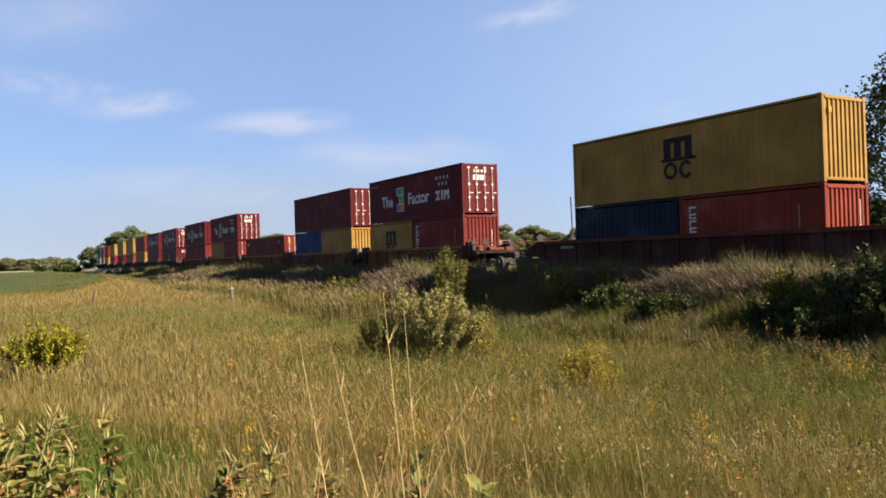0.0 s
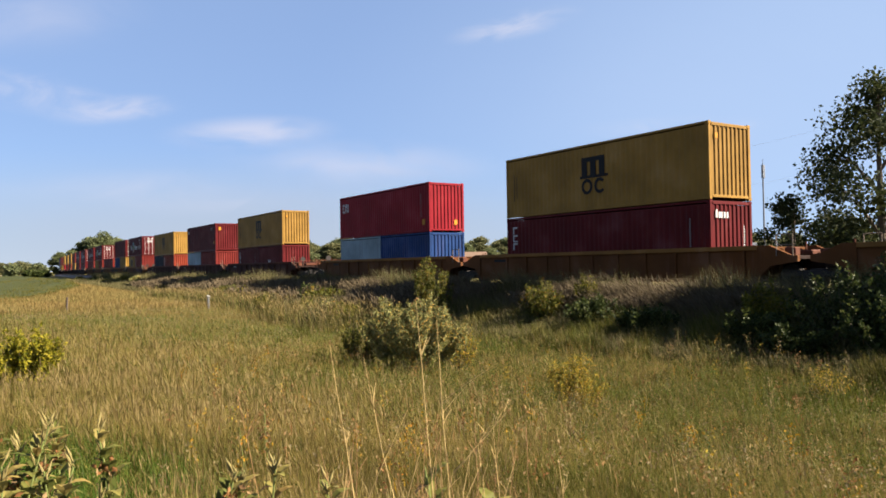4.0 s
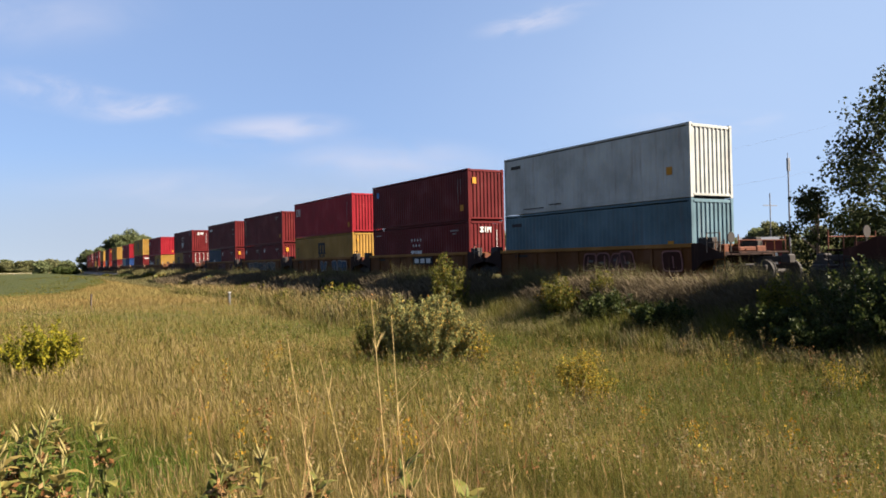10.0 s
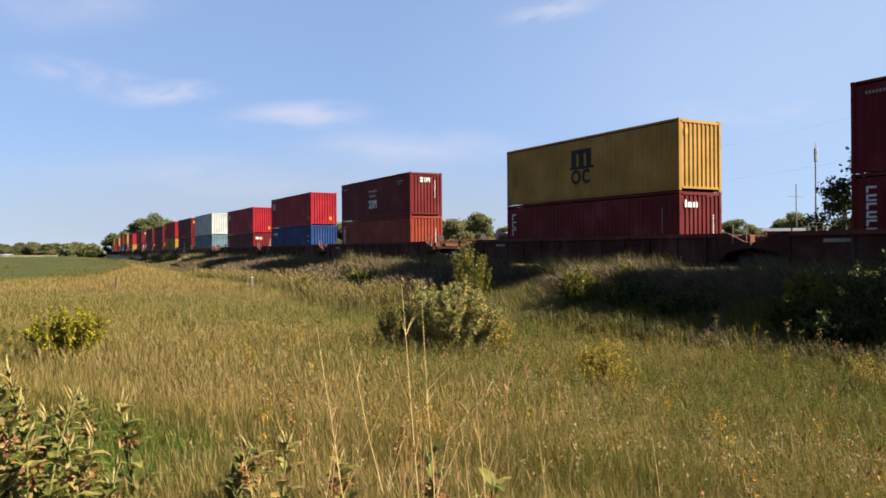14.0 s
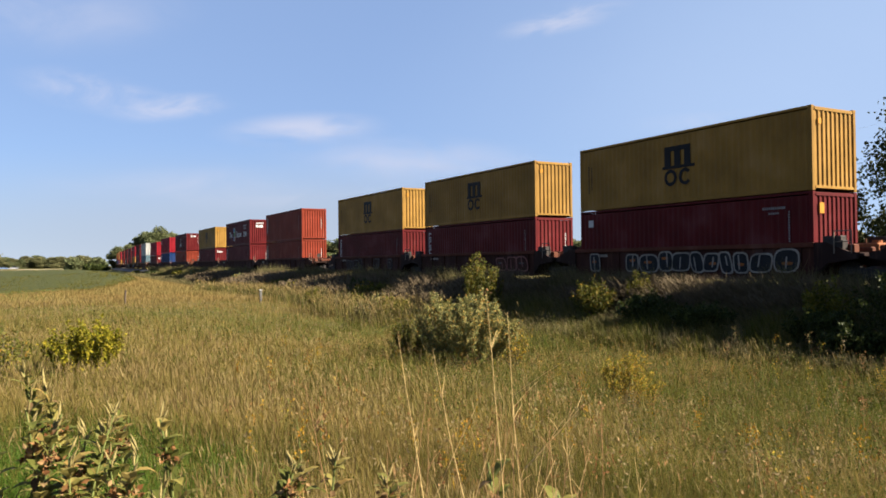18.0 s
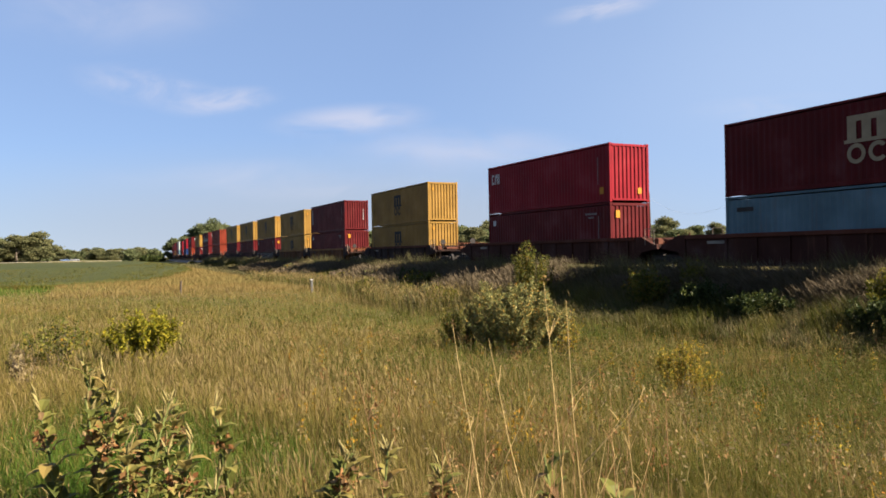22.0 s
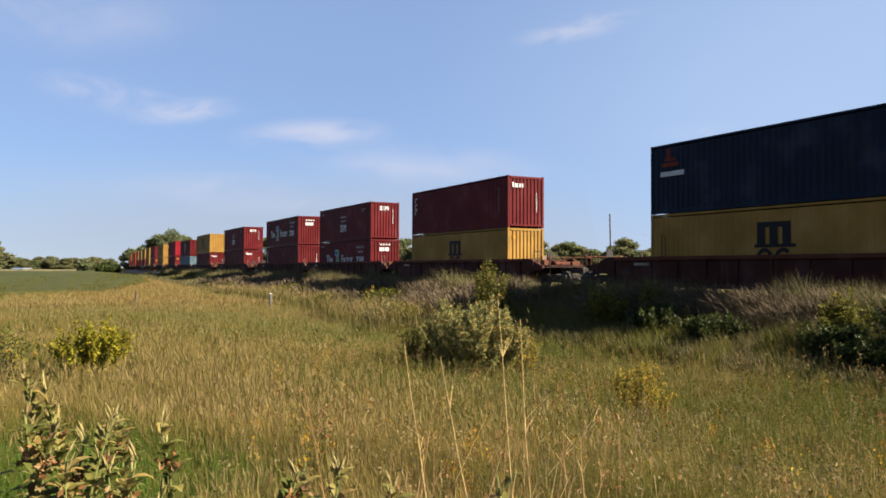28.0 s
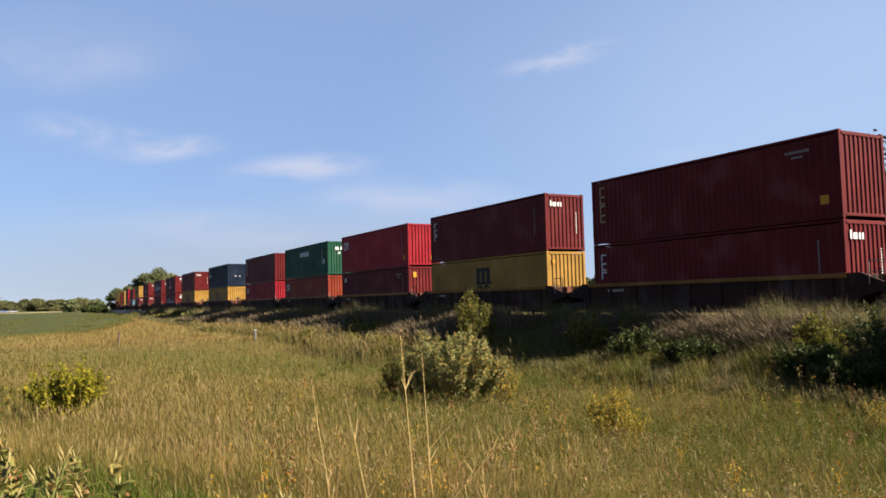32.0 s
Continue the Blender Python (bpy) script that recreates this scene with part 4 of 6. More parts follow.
def crop_edge(x):
    """Near edge of the crop, which draws back towards the railway."""
    return 61 + 0.037 * np.maximum(x + 3, 0) ** 2.5 + 1.6 * np.sin(x * 0.8) + 0.9 * np.sin(x * 2.1)



def blades(name, x, y, h, w, lean, bend, mat, label, tip=False):
    """One sheet of single blades: root, a bent middle and a point; tip: it ends in a seed head instead."""
    n = len(x)
    z = ground_z(x, y) - 0.03
    a = rng.uniform(0, math.tau, n)
    ux, uy = np.cos(a), np.sin(a)
    la = rng.normal(0, 1, (n, 2)) * lean[:, None] + np.array(bend)[None, :]
    base = np.stack([x, y, z], 1)
    u = np.stack([ux, uy, np.zeros(n)], 1)

    def at(k, curve):
        return base + np.stack([la[:, 0] * h * k ** curve, la[:, 1] * h * k ** curve, h * k * (1 - 0.18 * (k ** 2) * np.hypot(la[:, 0], la[:, 1]))], 1)
    hw = (w / 2)[:, None]
    if tip:
        m1, m2, top = at(0.72, 1.7), at(0.86, 1.7), at(1.0, 1.7)
        v = np.stack([base - u * hw * 0.35, base + u * hw * 0.35, m1, m2 - u * hw * 1.6, m2 + u * hw * 1.6, top], 1)
        t = np.array([[0, 1, 2], [2, 4, 3], [3, 4, 5]])
    else:
        m, top = at(0.55, 1.8), at(1.0, 1.8)
        v = np.stack([base - u * hw, base + u * hw, m - u * hw * 0.8, m + u * hw * 0.8, top], 1)
        t = np.array([[0, 1, 3], [0, 3, 2], [2, 3, 4]])
    k = v.shape[1]
    tris = (np.arange(n)[:, None, None] * k + t[None]).reshape(-1, 3)
    ob = new(name, tri_mesh(name, v.reshape(-1, 3), tris, mat))
    return tagged(ob, label, "grass", kind="stuff")


def wave(x, y, s, k):
    """A smooth field of patches between 0 and 1."""
    return 0.5 + 0.25 * (np.sin(x * s + k) * np.cos(y * s * 1.3 + 2 * k) + np.sin((x + y) * s * 0.6 + 3 * k) + 0.6 * np.sin((x - 1.7 * y) * s * 1.9 + k)) / 1.3


def wedge(n, r0, r1, a0=-9.0, a1=68.0):
    r = r0 * (r1 / r0) ** rng.random(n)
    a = np.radians(rng.uniform(a0, a1, n))
    return r * np.sin(a), r * np.cos(a), r


DRY = foliage("dry_grass", [(0.0, (0.07921, 0.06046, 0.01461)), (0.3, (0.1176, 0.09068, 0.02191)), (0.7, (0.1657, 0.1294, 0.03444)), (0.92, (0.222, 0.1765, 0.05844)), (1.0, (0.12, 0.07254, 0.01878))], 0.40, 0.6, (0.16, (0.138, 0.092, 0.031), 0.40))
GREEN = foliage("green_grass", [(0.0, (0.02575, 0.03331, 0.004478)), (0.4, (0.05321, 0.0601, 0.008209)), (0.75, (0.0824, 0.07961, 0.01343)), (1.0, (0.1202, 0.09584, 0.02089))], 0.40, 0.5, (0.4, (0.110, 0.082, 0.028), 0.5))
LUSH = foliage("lush_grass", [(0.0, (0.02025, 0.0468, 0.0054)), (0.5, (0.04725, 0.08658, 0.0108)), (1.0, (0.09, 0.1229, 0.01944))], 0.4, 0.45)
SEED = foliage("seed_grass", [(0.0, (0.1013, 0.06696, 0.02508)), (0.5, (0.1485, 0.106, 0.0418)), (1.0, (0.1913, 0.1417, 0.06061))], 0.38, 0.7)
PLUME = foliage("plume_grass", [(0.0, (0.040, 0.031, 0.018)), (0.5, (0.070, 0.053, 0.031)), (1.0, (0.105, 0.078, 0.047))], 0.25, 0.7)
BANK = foliage("bank_grass", [(0.0, (0.04, 0.0427, 0.0138)), (0.4, (0.0775, 0.06832, 0.02645)), (0.8, (0.1313, 0.1025, 0.0506)), (1.0, (0.07, 0.0732, 0.0207))], 0.35, 0.65)


TALLSEED = foliage("tall_seed_grass", [(0.0, (0.1116, 0.07558, 0.02717)), (0.5, (0.1674, 0.1256, 0.04807)), (0.9, (0.2288, 0.1778, 0.07733)), (1.0, (0.1451, 0.07558, 0.03135))], 0.4, 0.7)


FAR_DRY = foliage("far_dry_grass", [(0.0, (0.1404, 0.1062, 0.036)), (0.5, (0.1664, 0.1267, 0.0444)), (1.0, (0.195, 0.151, 0.0552))], 0.52, 0.7, (0.11, (0.195, 0.120, 0.042), 0.55))
FAR_GREEN = foliage("far_green_grass", [(0.0, (0.08184, 0.08382, 0.0195)), (0.5, (0.1016, 0.1003, 0.0247)), (1.0, (0.1241, 0.1168, 0.0325))], 0.52, 0.7)


def dryness_of(x, y):
    """How bleached the meadow is, and how wet and how lush, place by place."""
    wet = smooth(3.5, 11.0, x + 4 * (wave(x, y, 0.35, 1.0) - 0.5)) * (1 - smooth(17, 30, y))   # greener towards the ditch
    lush = np.exp(-((x - 0.2) / 1.5) ** 2 - ((y - 7.6) / 2.6) ** 2)                           # under the milkweed
    strip = smooth(46, 54, y) * (1 - smooth(-1.0, 5.0, x))                                       # mown green strip before the crop
    pale = np.exp(-((x - 3.0) / 2.4) ** 2 - ((y - 13.5) / 4.0) ** 2)                               # bleached stretch
    dry = 0.64 + 0.30 * pale - 0.50 * wet - 1.0 * lush - 0.9 * strip - 0.34 * (1 - smooth(6.5, 10.5, np.hypot(x, y))) * smooth(1.5, 4.0, x) - 0.30 * np.exp(-((y - 29) / 7.0) ** 2) + 1.1 * (wave(x, y, 0.45, 2.0) - 0.5) + 0.6 * (wave(x, y, 1.7, 0.4) - 0.5)
    return np.clip(dry, 0.04, 0.97), wet, np.maximum(lush, 0.8 * strip), pale


def meadow():
    n = 520000
    x, y, r = wedge(n, 5.0, 70)
    side = track_x(y) - x
    keep = (side > 7.0) & (r > 4.2)
    x, y, r, side = x[keep], y[keep], r[keep], side[keep]
    pick = rng.random(len(x))
    dryness, wet, rich, pale = dryness_of(x, y)
    tall = 0.20 + 0.22 * wave(x, y, 0.8, 3.0) + 0.16 * wave(x, y, 2.6, 1.0) + 0.05 * wet
    h = 0.86 * tall * rng.uniform(0.35, 1.35, len(x))
    w = 0.0009 + 0.00036 * r
    lean = np.where(wet + rich > 0.4, 0.34, 0.22)
    seedy = np.clip(0.16 + 0.25 * pale + 0.5 * (wave(x, y, 0.7, 4.0) - 0.35), 0.08, 0.55)
    dry = pick < dryness * (1 - seedy)
    seed = (pick >= dryness * (1 - seedy)) & (pick < dryness)
    rest = pick >= dryness
    lush = rest & (rng.random(len(x)) < np.clip(0.08 + 0.25 * wet + 1.0 * rich, 0, 1))
    green = rest & ~lush
    h = h * (1 + 0.25 * rich) * (1 - 0.55 * np.exp(-((x - 9.7) / 1.5) ** 2 - ((y - 16.2) / 1.5) ** 2))
    w = w * (1 + 0.6 * rich)
    for name, m, mat, hh, lab, tip in (("dry_grass", dry, DRY, 1.0, "dry tan meadow grass", False), ("green_grass", green, GREEN, 0.95, "olive green meadow grass", False),
                                       ("lush_grass", lush, LUSH, 0.85, "fresh green grass low in the meadow", False), ("seed_grass", seed, SEED, 1.3, "pinkish tan grass gone to seed", True)):
        near = m & (r < 21 + 6 * wave(x, y, 0.9, 1.0))
        far = m & ~near
        blades(name, x[near], y[near], h[near] * hh, w[near] * (1.15 if tip else 1.0), lean[near] * (0.7 if tip else 1.0), (-0.05, 0.08), mat, lab, tip)
        if mat is LUSH:
            blades(name, x[far], y[far], h[far] * 0.7, w[far], lean[far], (-0.05, 0.08), LUSH, "mown green grass strip before the crop")
        else:
            blades(name, x[far], y[far], h[far] * 0.85, w[far], lean[far], (-0.05, 0.08), FAR_GREEN if mat is GREEN else FAR_DRY, "far " + lab)


def tall_stems():
    """Single tall stems with thin heads that stand out of the sward in loose drifts."""
    x, y, r = wedge(60000, 5.4, 40)
    dryness, wet, rich, pale = dryness_of(x, y)
    drift = np.clip(2.2 * (wave(x, y, 0.9, 6.0) - 0.38), 0.03, 1) * np.clip(2.0 * (wave(x, y, 2.9, 2.5) - 0.3), 0.1, 1)
    keep = (track_x(y) - x > 7.6) & (rng.random(len(x)) < drift * (0.35 + 0.65 * dryness))
    x, y, r, dryness = x[keep], y[keep], r[keep], dryness[keep]
    n = len(x)
    h = rng.uniform(0.40, 0.78, n) * (0.8 + 0.4 * wave(x, y, 1.3, 1.0)) * np.where(r < 8, 0.85, 1.0)
    old = rng.random(n) < 0.25 + 0.7 * dryness
    for m, mat, lab in ((old, TALLSEED, "tall straw-coloured grass stems gone to seed"), (~old, GREEN, "tall green grass stems above the sward")):
        k = int(m.sum())
        blades("tall_grass", x[m], y[m], h[m], 0.0022 + 0.00034 * r[m], np.full(k, 0.11), (-0.04, 0.10), mat, lab, True)


def tufts():
    """Bunches of long arching blades that break up the sward."""
    cx, cy, cr = wedge(3600, 5.0, 34)
    keep = (track_x(cy) - cx > 7.8)
    cx, cy, cr = cx[keep], cy[keep], cr[keep]
    dryness, wet, rich, pale = dryness_of(cx, cy)
    k = 26
    size = rng.uniform(0.30, 0.62, len(cx))
    green = rng.random(len(cx)) > dryness * 0.9
    for m, mat, lab in ((green & (rich > 0.25), LUSH, "fresh green grass tufts in the meadow"), (green & (rich <= 0.25), GREEN, "olive grass tufts in the meadow"), (~green, DRY, "straw-coloured grass tufts in the meadow")):
        c = int(m.sum())
        x, y = np.repeat(cx[m], k) + rng.normal(0, 0.045, c * k), np.repeat(cy[m], k) + rng.normal(0, 0.045, c * k)
        blades("grass_tuft", x, y, np.repeat(size[m], k) * rng.uniform(0.55, 1.1, c * k), 0.0022 + 0.0003 * np.repeat(cr[m], k), np.full(c * k, 0.34), (-0.05, 0.08), mat, lab)


SWAYING = []  # plume clumps, with the phase of their sway


def bank():
    """Rough grass on the railway bank, laid over by the wind of the train."""
    n = 170000
    y = 2 + 150 * rng.random(n) ** 1.9
    d = rng.uniform(2.9, 9.2, n)
    x = track_x(y) - d
    clump = wave(x * 1.0, y, 0.9, 5.0)
    h = (0.6 + 0.85 * clump) * rng.uniform(0.55, 1.15, n) * np.where(d > 5.0, 0.6, 1.3)
    w = 0.008 + 0.00042 * np.hypot(x, y)
    low = rng.random(n) < smooth(5.4, 7.2, d) * 0.85 * (1 - smooth(24, 34, y))
    for name, m, mat, lab in (("bank_grass", ~low, BANK, "rough tan grass on the railway bank"), ("ditch_grass", low & (clump > 0.5), GREEN, "tall green grass at the foot of the bank"), ("ditch_grass", low & (clump <= 0.5), BANK, "tall grey-green grass in the ditch")):
        blades(name, x[m], y[m], h[m], w[m] * 0.85, np.full(int(m.sum()), 0.22), (-0.10, 0.25), mat, lab)
    # tall plume grass in clumps that the wind of the train tosses
    for q in range(24):
        cy = 13.2 + q * 0.72 + (0.0 if q < 14 else (q - 13) * 0.9)
        cx = float(track_x(cy)) - (4.0 + 1.6 * ((q * 7) % 5) / 4)
        m = 1300
        px_, py_ = cx + rng.normal(0, 0.45, m), cy + rng.normal(0, 0.6, m)
        ob = blades("plume_grass", px_, py_, rng.uniform(0.45, 1.0 + 0.5 * ((q * 5) % 7) / 6, m), np.full(m, 0.014), np.full(m, 0.30), (-0.10, 0.42), PLUME, "tall pinkish plume grass bent by wind", True)
        z0 = float(ground_z(cx, cy))
        ob.data.transform(Matrix.Translation((-cx, -cy, -z0)))
        ob.location = (cx, cy, z0)
        tagged(ob, group="plume grass on the bank")
        SWAYING.append((ob, cx, cy, z0, q * 1.9))
    n = 30000
    y = 30 + 62 * rng.random(n) ** 1.3
    d = rng.uniform(3.6, 8.4, n)
    x = track_x(y) - d
    keep = wave(x, y, 0.55, 1.7) > 0.42
    x, y, n = x[keep], y[keep], int(keep.sum())
    blades("tall_bank_grass", x, y, rng.uniform(0.6, 1.3, n), 0.012 + 0.0004 * np.hypot(x, y), np.full(n, 0.25), (-0.06, 0.3), PLUME, "tall greyish plume grass on the far bank", True)
    n = 60000
    y = 45 + 230 * rng.random(n) ** 1.7
    d = rng.uniform(8.5, 26, n)
    x = track_x(y) - d
    keep = y < crop_edge(x) + 1.0
    x, y, n = x[keep], y[keep], int(keep.sum())
    blades("far_grass", x, y, rng.uniform(0.2, 0.5, n), 0.012 + 0.0005 * np.hypot(x, y), np.full(n, 0.3), (-0.05, 0.1), FAR_DRY, "dry grass strip beside the railway")


def bank_foot():
    """Tall grass and herbs along the foot of the bank, clear of the train's shade."""
    n = 26000
    y = 23 + 44 * rng.random(n)
    d = rng.uniform(7.6, 12.0, n)
    x = track_x(y) - d
    keep = rng.random(n) < np.clip(2.4 * (wave(x, y, 0.8, 3.3) - 0.36), 0.05, 1)
    x, y, n = x[keep], y[keep], int(keep.sum())
    tone = rng.random(n)
    for lo, hi, mat, lab, tip in ((0.0, 0.4, SEED, "tall tan grass at the foot of the bank", True), (0.4, 0.75, GREEN, "tall olive grass at the foot of the bank", False), (0.75, 1.01, BANK, "rough grey-green grass at the foot of the bank", False)):
        m = (tone >= lo) & (tone < hi)
        k = int(m.sum())
        blades("tall_bank_grass", x[m], y[m], rng.uniform(0.55, 1.15, k), 0.006 + 0.0004 * np.hypot(x[m], y[m]), np.full(k, 0.2), (-0.06, 0.12), mat, lab, tip)


def leaf_cloud(points, size, mat, name, droop=0.3, long=1.7):
    """Leaves as folded diamonds at the given places."""
    n = len(points)
    d = rng.normal(0, 1, (n, 3))
    d[:, 2] -= droop
    d /= np.linalg.norm(d, axis=1)[:, None]
    s = np.cross(d, rng.normal(0, 1, (n, 3)))
    s /= np.linalg.norm(s, axis=1)[:, None]
    up = np.cross(d, s)
    k = (size * rng.uniform(0.6, 1.3, n))[:, None]
    p = np.asarray(points)
    v = np.stack([p, p + d * k * long * 0.5 + s * k * 0.5 + up * k * 0.12, p + d * k * long, p + d * k * long * 0.5 - s * k * 0.5 + up * k * 0.12], 1)
    t = np.array([[0, 1, 2], [0, 2, 3]])
    return tri_mesh(name, v.reshape(-1, 3), (np.arange(n)[:, None, None] * 4 + t[None]).reshape(-1, 3), mat)


def blob_points(n, blobs, shell=0.55):
    """Places in a heap of uneven balls (centre, radii), thicker near their skins."""
    vol = np.array([b[1][0] * b[1][1] * b[1][2] for b in blobs]) ** 0.75
    pick = rng.choice(len(blobs), n, p=vol / vol.sum())
    d = rng.normal(0, 1, (n, 3))
    d /= np.linalg.norm(d, axis=1)[:, None]
    r = (shell + (1 - shell) * rng.random(n)) * (1 + 0.18 * np.sin(d[:, 0] * 9 + pick) * np.sin(d[:, 2] * 7 + pick * 2))
    c = np.array([b[0] for b in blobs])[pick]
    q = np.array([b[1] for b in blobs])[pick]
    return c + d * q * r[:, None]


def bent_rod(bm, pts, r0, r1, sides=5):
    """One tapered tube through the points."""
    pts = [Vector(p) for p in pts]
    rings, n = [], len(pts)
    u = (pts[1] - pts[0]).orthogonal().normalized()
    for i, p in enumerate(pts):
        w = (pts[min(i + 1, n - 1)] - pts[max(i - 1, 0)]).normalized()
        u = (u - w * u.dot(w)).normalized()
        v, r = w.cross(u), r0 + (r1 - r0) * i / (n - 1)
        rings.append([bm.verts.new(p + (u * math.cos(k * math.tau / sides) + v * math.sin(k * math.tau / sides)) * r) for k in range(sides)])
    for a, b in zip(rings, rings[1:]):
        for k in range(sides):
            bm.faces.new((a[k], a[(k + 1) % sides], b[(k + 1) % sides], b[k]))
    bm.faces.new(list(reversed(rings[0])))
    bm.faces.new(rings[-1])


def shrub(name, x, y, wide, high, mat, leaves, size, label, seed, sink=0.0, bare=0.22, category="bush", long=2.0):
    """Many stems that fan out from one foot, with leafy side twigs; bare: the leafless share at the foot."""
    rnd = random.Random(seed)
    thing = new(name)
    thing.location = (x, y, float(ground_z(x, y)) - sink)
    stems = 22 + int(16 * wide)
    pts, loose = [], bmesh.new()
    per = max(1, leaves // (stems * 16))
    for i in range(stems):
        a, q = rnd.uniform(0, math.tau), rnd.random() ** 0.6
        grow = rnd.uniform(0.72, 1.0) if rnd.random() < 0.93 else rnd.uniform(1.0, 1.1)
        tip = Vector((math.cos(a) * q * wide * 0.5, math.sin(a) * q * wide * 0.5, high * (1 - 0.40 * q ** 3) * grow))
        foot = Vector((tip.x * 0.16, tip.y * 0.16, -0.05))
        mid = foot.lerp(tip, 0.5) + Vector((tip.x * 0.16, tip.y * 0.16, -0.04 * high))
        curve = [foot.lerp(mid, k).lerp(mid.lerp(tip, k), k) for k in (0, 0.25, 0.5, 0.75, 1.0)]
        if i < 8:
            bm = bmesh.new()
            bent_rod(bm, curve, 0.006 * high + 0.003, 0.002, 5)
            part("branch", bm, BARK, thing)
        else:
            bent_rod(loose, curve, 0.004 * high + 0.002, 0.0015, 4)
        for j in range(16):
            k = bare + (1 - bare) * (j + rnd.random()) / 16
            root = foot.lerp(mid, k).lerp(mid.lerp(tip, k), k)
            out = Vector((tip.x + rnd.gauss(0, wide * 0.35), tip.y + rnd.gauss(0, wide * 0.35), 0)).normalized()
            way = (out * rnd.uniform(0.2, 1.0) + Vector((0, 0, rnd.uniform(0.15, 1.1)))).normalized()
            reach = rnd.uniform(0.05, 0.13) * (wide + high) * 0.5 * (1.15 - 0.6 * k)
            along = np.linspace(0.1, 1.0, per)[:, None]
            pts.append(np.array(root) + along * np.array(way) * reach + rng.normal(0, 0.014 + 0.10 * reach, (per, 3)))
    part("brushwood", loose, BARK, thing)["kind"] = "stuff"
    pts = np.concatenate(pts)
    pts = pts[pts[:, 2] > 0.03]
    piece("leaves", leaf_cloud(pts, size, mat, "leaves", -0.35, long), thing)
    return tagged(thing, label, category)


HERB = foliage("herb_leaf", [(0.0, (0.01914, 0.02813, 0.003827)), (0.4, (0.04306, 0.05251, 0.007654)), (0.82, (0.08228, 0.07876, 0.01435)), (0.96, (0.1244, 0.09844, 0.02392)), (1.0, (0.1818, 0.09844, 0.01914))], 0.35, 0.55)


def herbs():
    """Small leaves of the herbs that stand among the grass."""
    x, y, r = wedge(120000, 4.6, 40)
    keep = (track_x(y) - x > 7.2)
    x, y, r = x[keep], y[keep], r[keep]
    wet = smooth(2.0, 10.0, x) * (1 - smooth(16, 34, y))
    keep = rng.random(len(x)) < 0.07 + 0.75 * wet + 0.25 * np.exp(-((x - 0.3) / 1.5) ** 2 - ((y - 8.4) / 2.5) ** 2)
    x, y, r = x[keep], y[keep], r[keep]
    z = ground_z(x, y) + (0.05 + 0.42 * rng.random(len(x)) ** 0.8) * (0.7 + 0.6 * wave(x, y, 0.8, 3.0))
    ob = new("meadow_herbs", leaf_cloud(np.stack([x, y, z], 1), 0.006 + 0.0010 * r, HERB, "meadow_herbs", -0.3, 2.2))
    tagged(ob, "small green and yellowing herbs among the grass", "herbs", kind="stuff")



PALE = foliage("seed_head", [(0.0, (0.115, 0.082, 0.036)), (0.5, (0.160, 0.120, 0.058)), (1.0, (0.215, 0.170, 0.095))], 0.4, 0.7)


def seed_heads():
    """Loose pale seed heads over the dry grass."""
    x, y, r = wedge(60000, 5.6, 48)
    keep = (track_x(y) - x > 8.0) & (rng.random(len(x)) < 0.25 + 0.75 * wave(x, y, 0.6, 2.2))
    x, y, r = x[keep], y[keep], r[keep]
    z = ground_z(x, y) + 0.16 + 0.26 * rng.random(len(x)) * (0.7 + 0.6 * wave(x, y, 0.8, 3.0))
    ob = new("seed_heads", leaf_cloud(np.stack([x, y, z], 1), 0.0025 + 0.00072 * r, PALE, "seed_heads", -1.6, 2.6))
    tagged(ob, "loose pale seed heads over the dry grass", "grass", kind="stuff")



def near_grass():
    """Short trodden grass round the place where the camera stands."""
    a, r = rng.uniform(0, math.tau, 42000), 9.0 * np.sqrt(rng.uniform(0.01, 1, 42000))
    x, y = r * np.sin(a), r * np.cos(a)
    ang = np.degrees(np.arctan2(x, y))
    keep = (r < 5.2) | (ang < -9) | (ang > 68)
    x, y = x[keep], y[keep]
    n = len(x)
    blades("trodden_grass", x, y, rng.uniform(0.08, 0.26, n), np.full(n, 0.007), np.full(n, 0.5), (0.0, 0.05), DRY, "short dry grass round the viewpoint")


near_grass()
meadow()
tall_stems()
tufts()
seed_heads()
bank()
bank_foot()
herbs()
WILLOW = foliage("willow_leaf", [(0.0, (0.06115, 0.07093, 0.02154)), (0.45, (0.1284, 0.1281, 0.04305)), (0.8, (0.214, 0.1888, 0.074)), (0.93, (0.3057, 0.2116, 0.04845)), (1.0, (0.3546, 0.1545, 0.02691))], 0.22, 0.45)
OLIVE = foliage("olive_leaf", [(0.0, (0.0352, 0.04165, 0.0076)), (0.5, (0.0748, 0.0765, 0.0133)), (0.9, (0.132, 0.1122, 0.019)), (1.0, (0.2024, 0.1062, 0.01615))], 0.35, 0.45)
LIME = foliage("lime_leaf", [(0.0, (0.06375, 0.0714, 0.0068)), (0.5, (0.1403, 0.1275, 0.01105)), (1.0, (0.2465, 0.1972, 0.0187))], 0.4, 0.45)
SALLOW = foliage("sallow_leaf", [(0.0, (0.03519, 0.04189, 0.00595)), (0.5, (0.0765, 0.0733, 0.00935)), (1.0, (0.1416, 0.116, 0.0153))], 0.35, 0.45)
DARK = foliage("dark_leaf", [(0.0, (0.0144, 0.0216, 0.0068)), (0.6, (0.0304, 0.04, 0.01105)), (1.0, (0.0608, 0.0672, 0.017))], 0.3, 0.45)
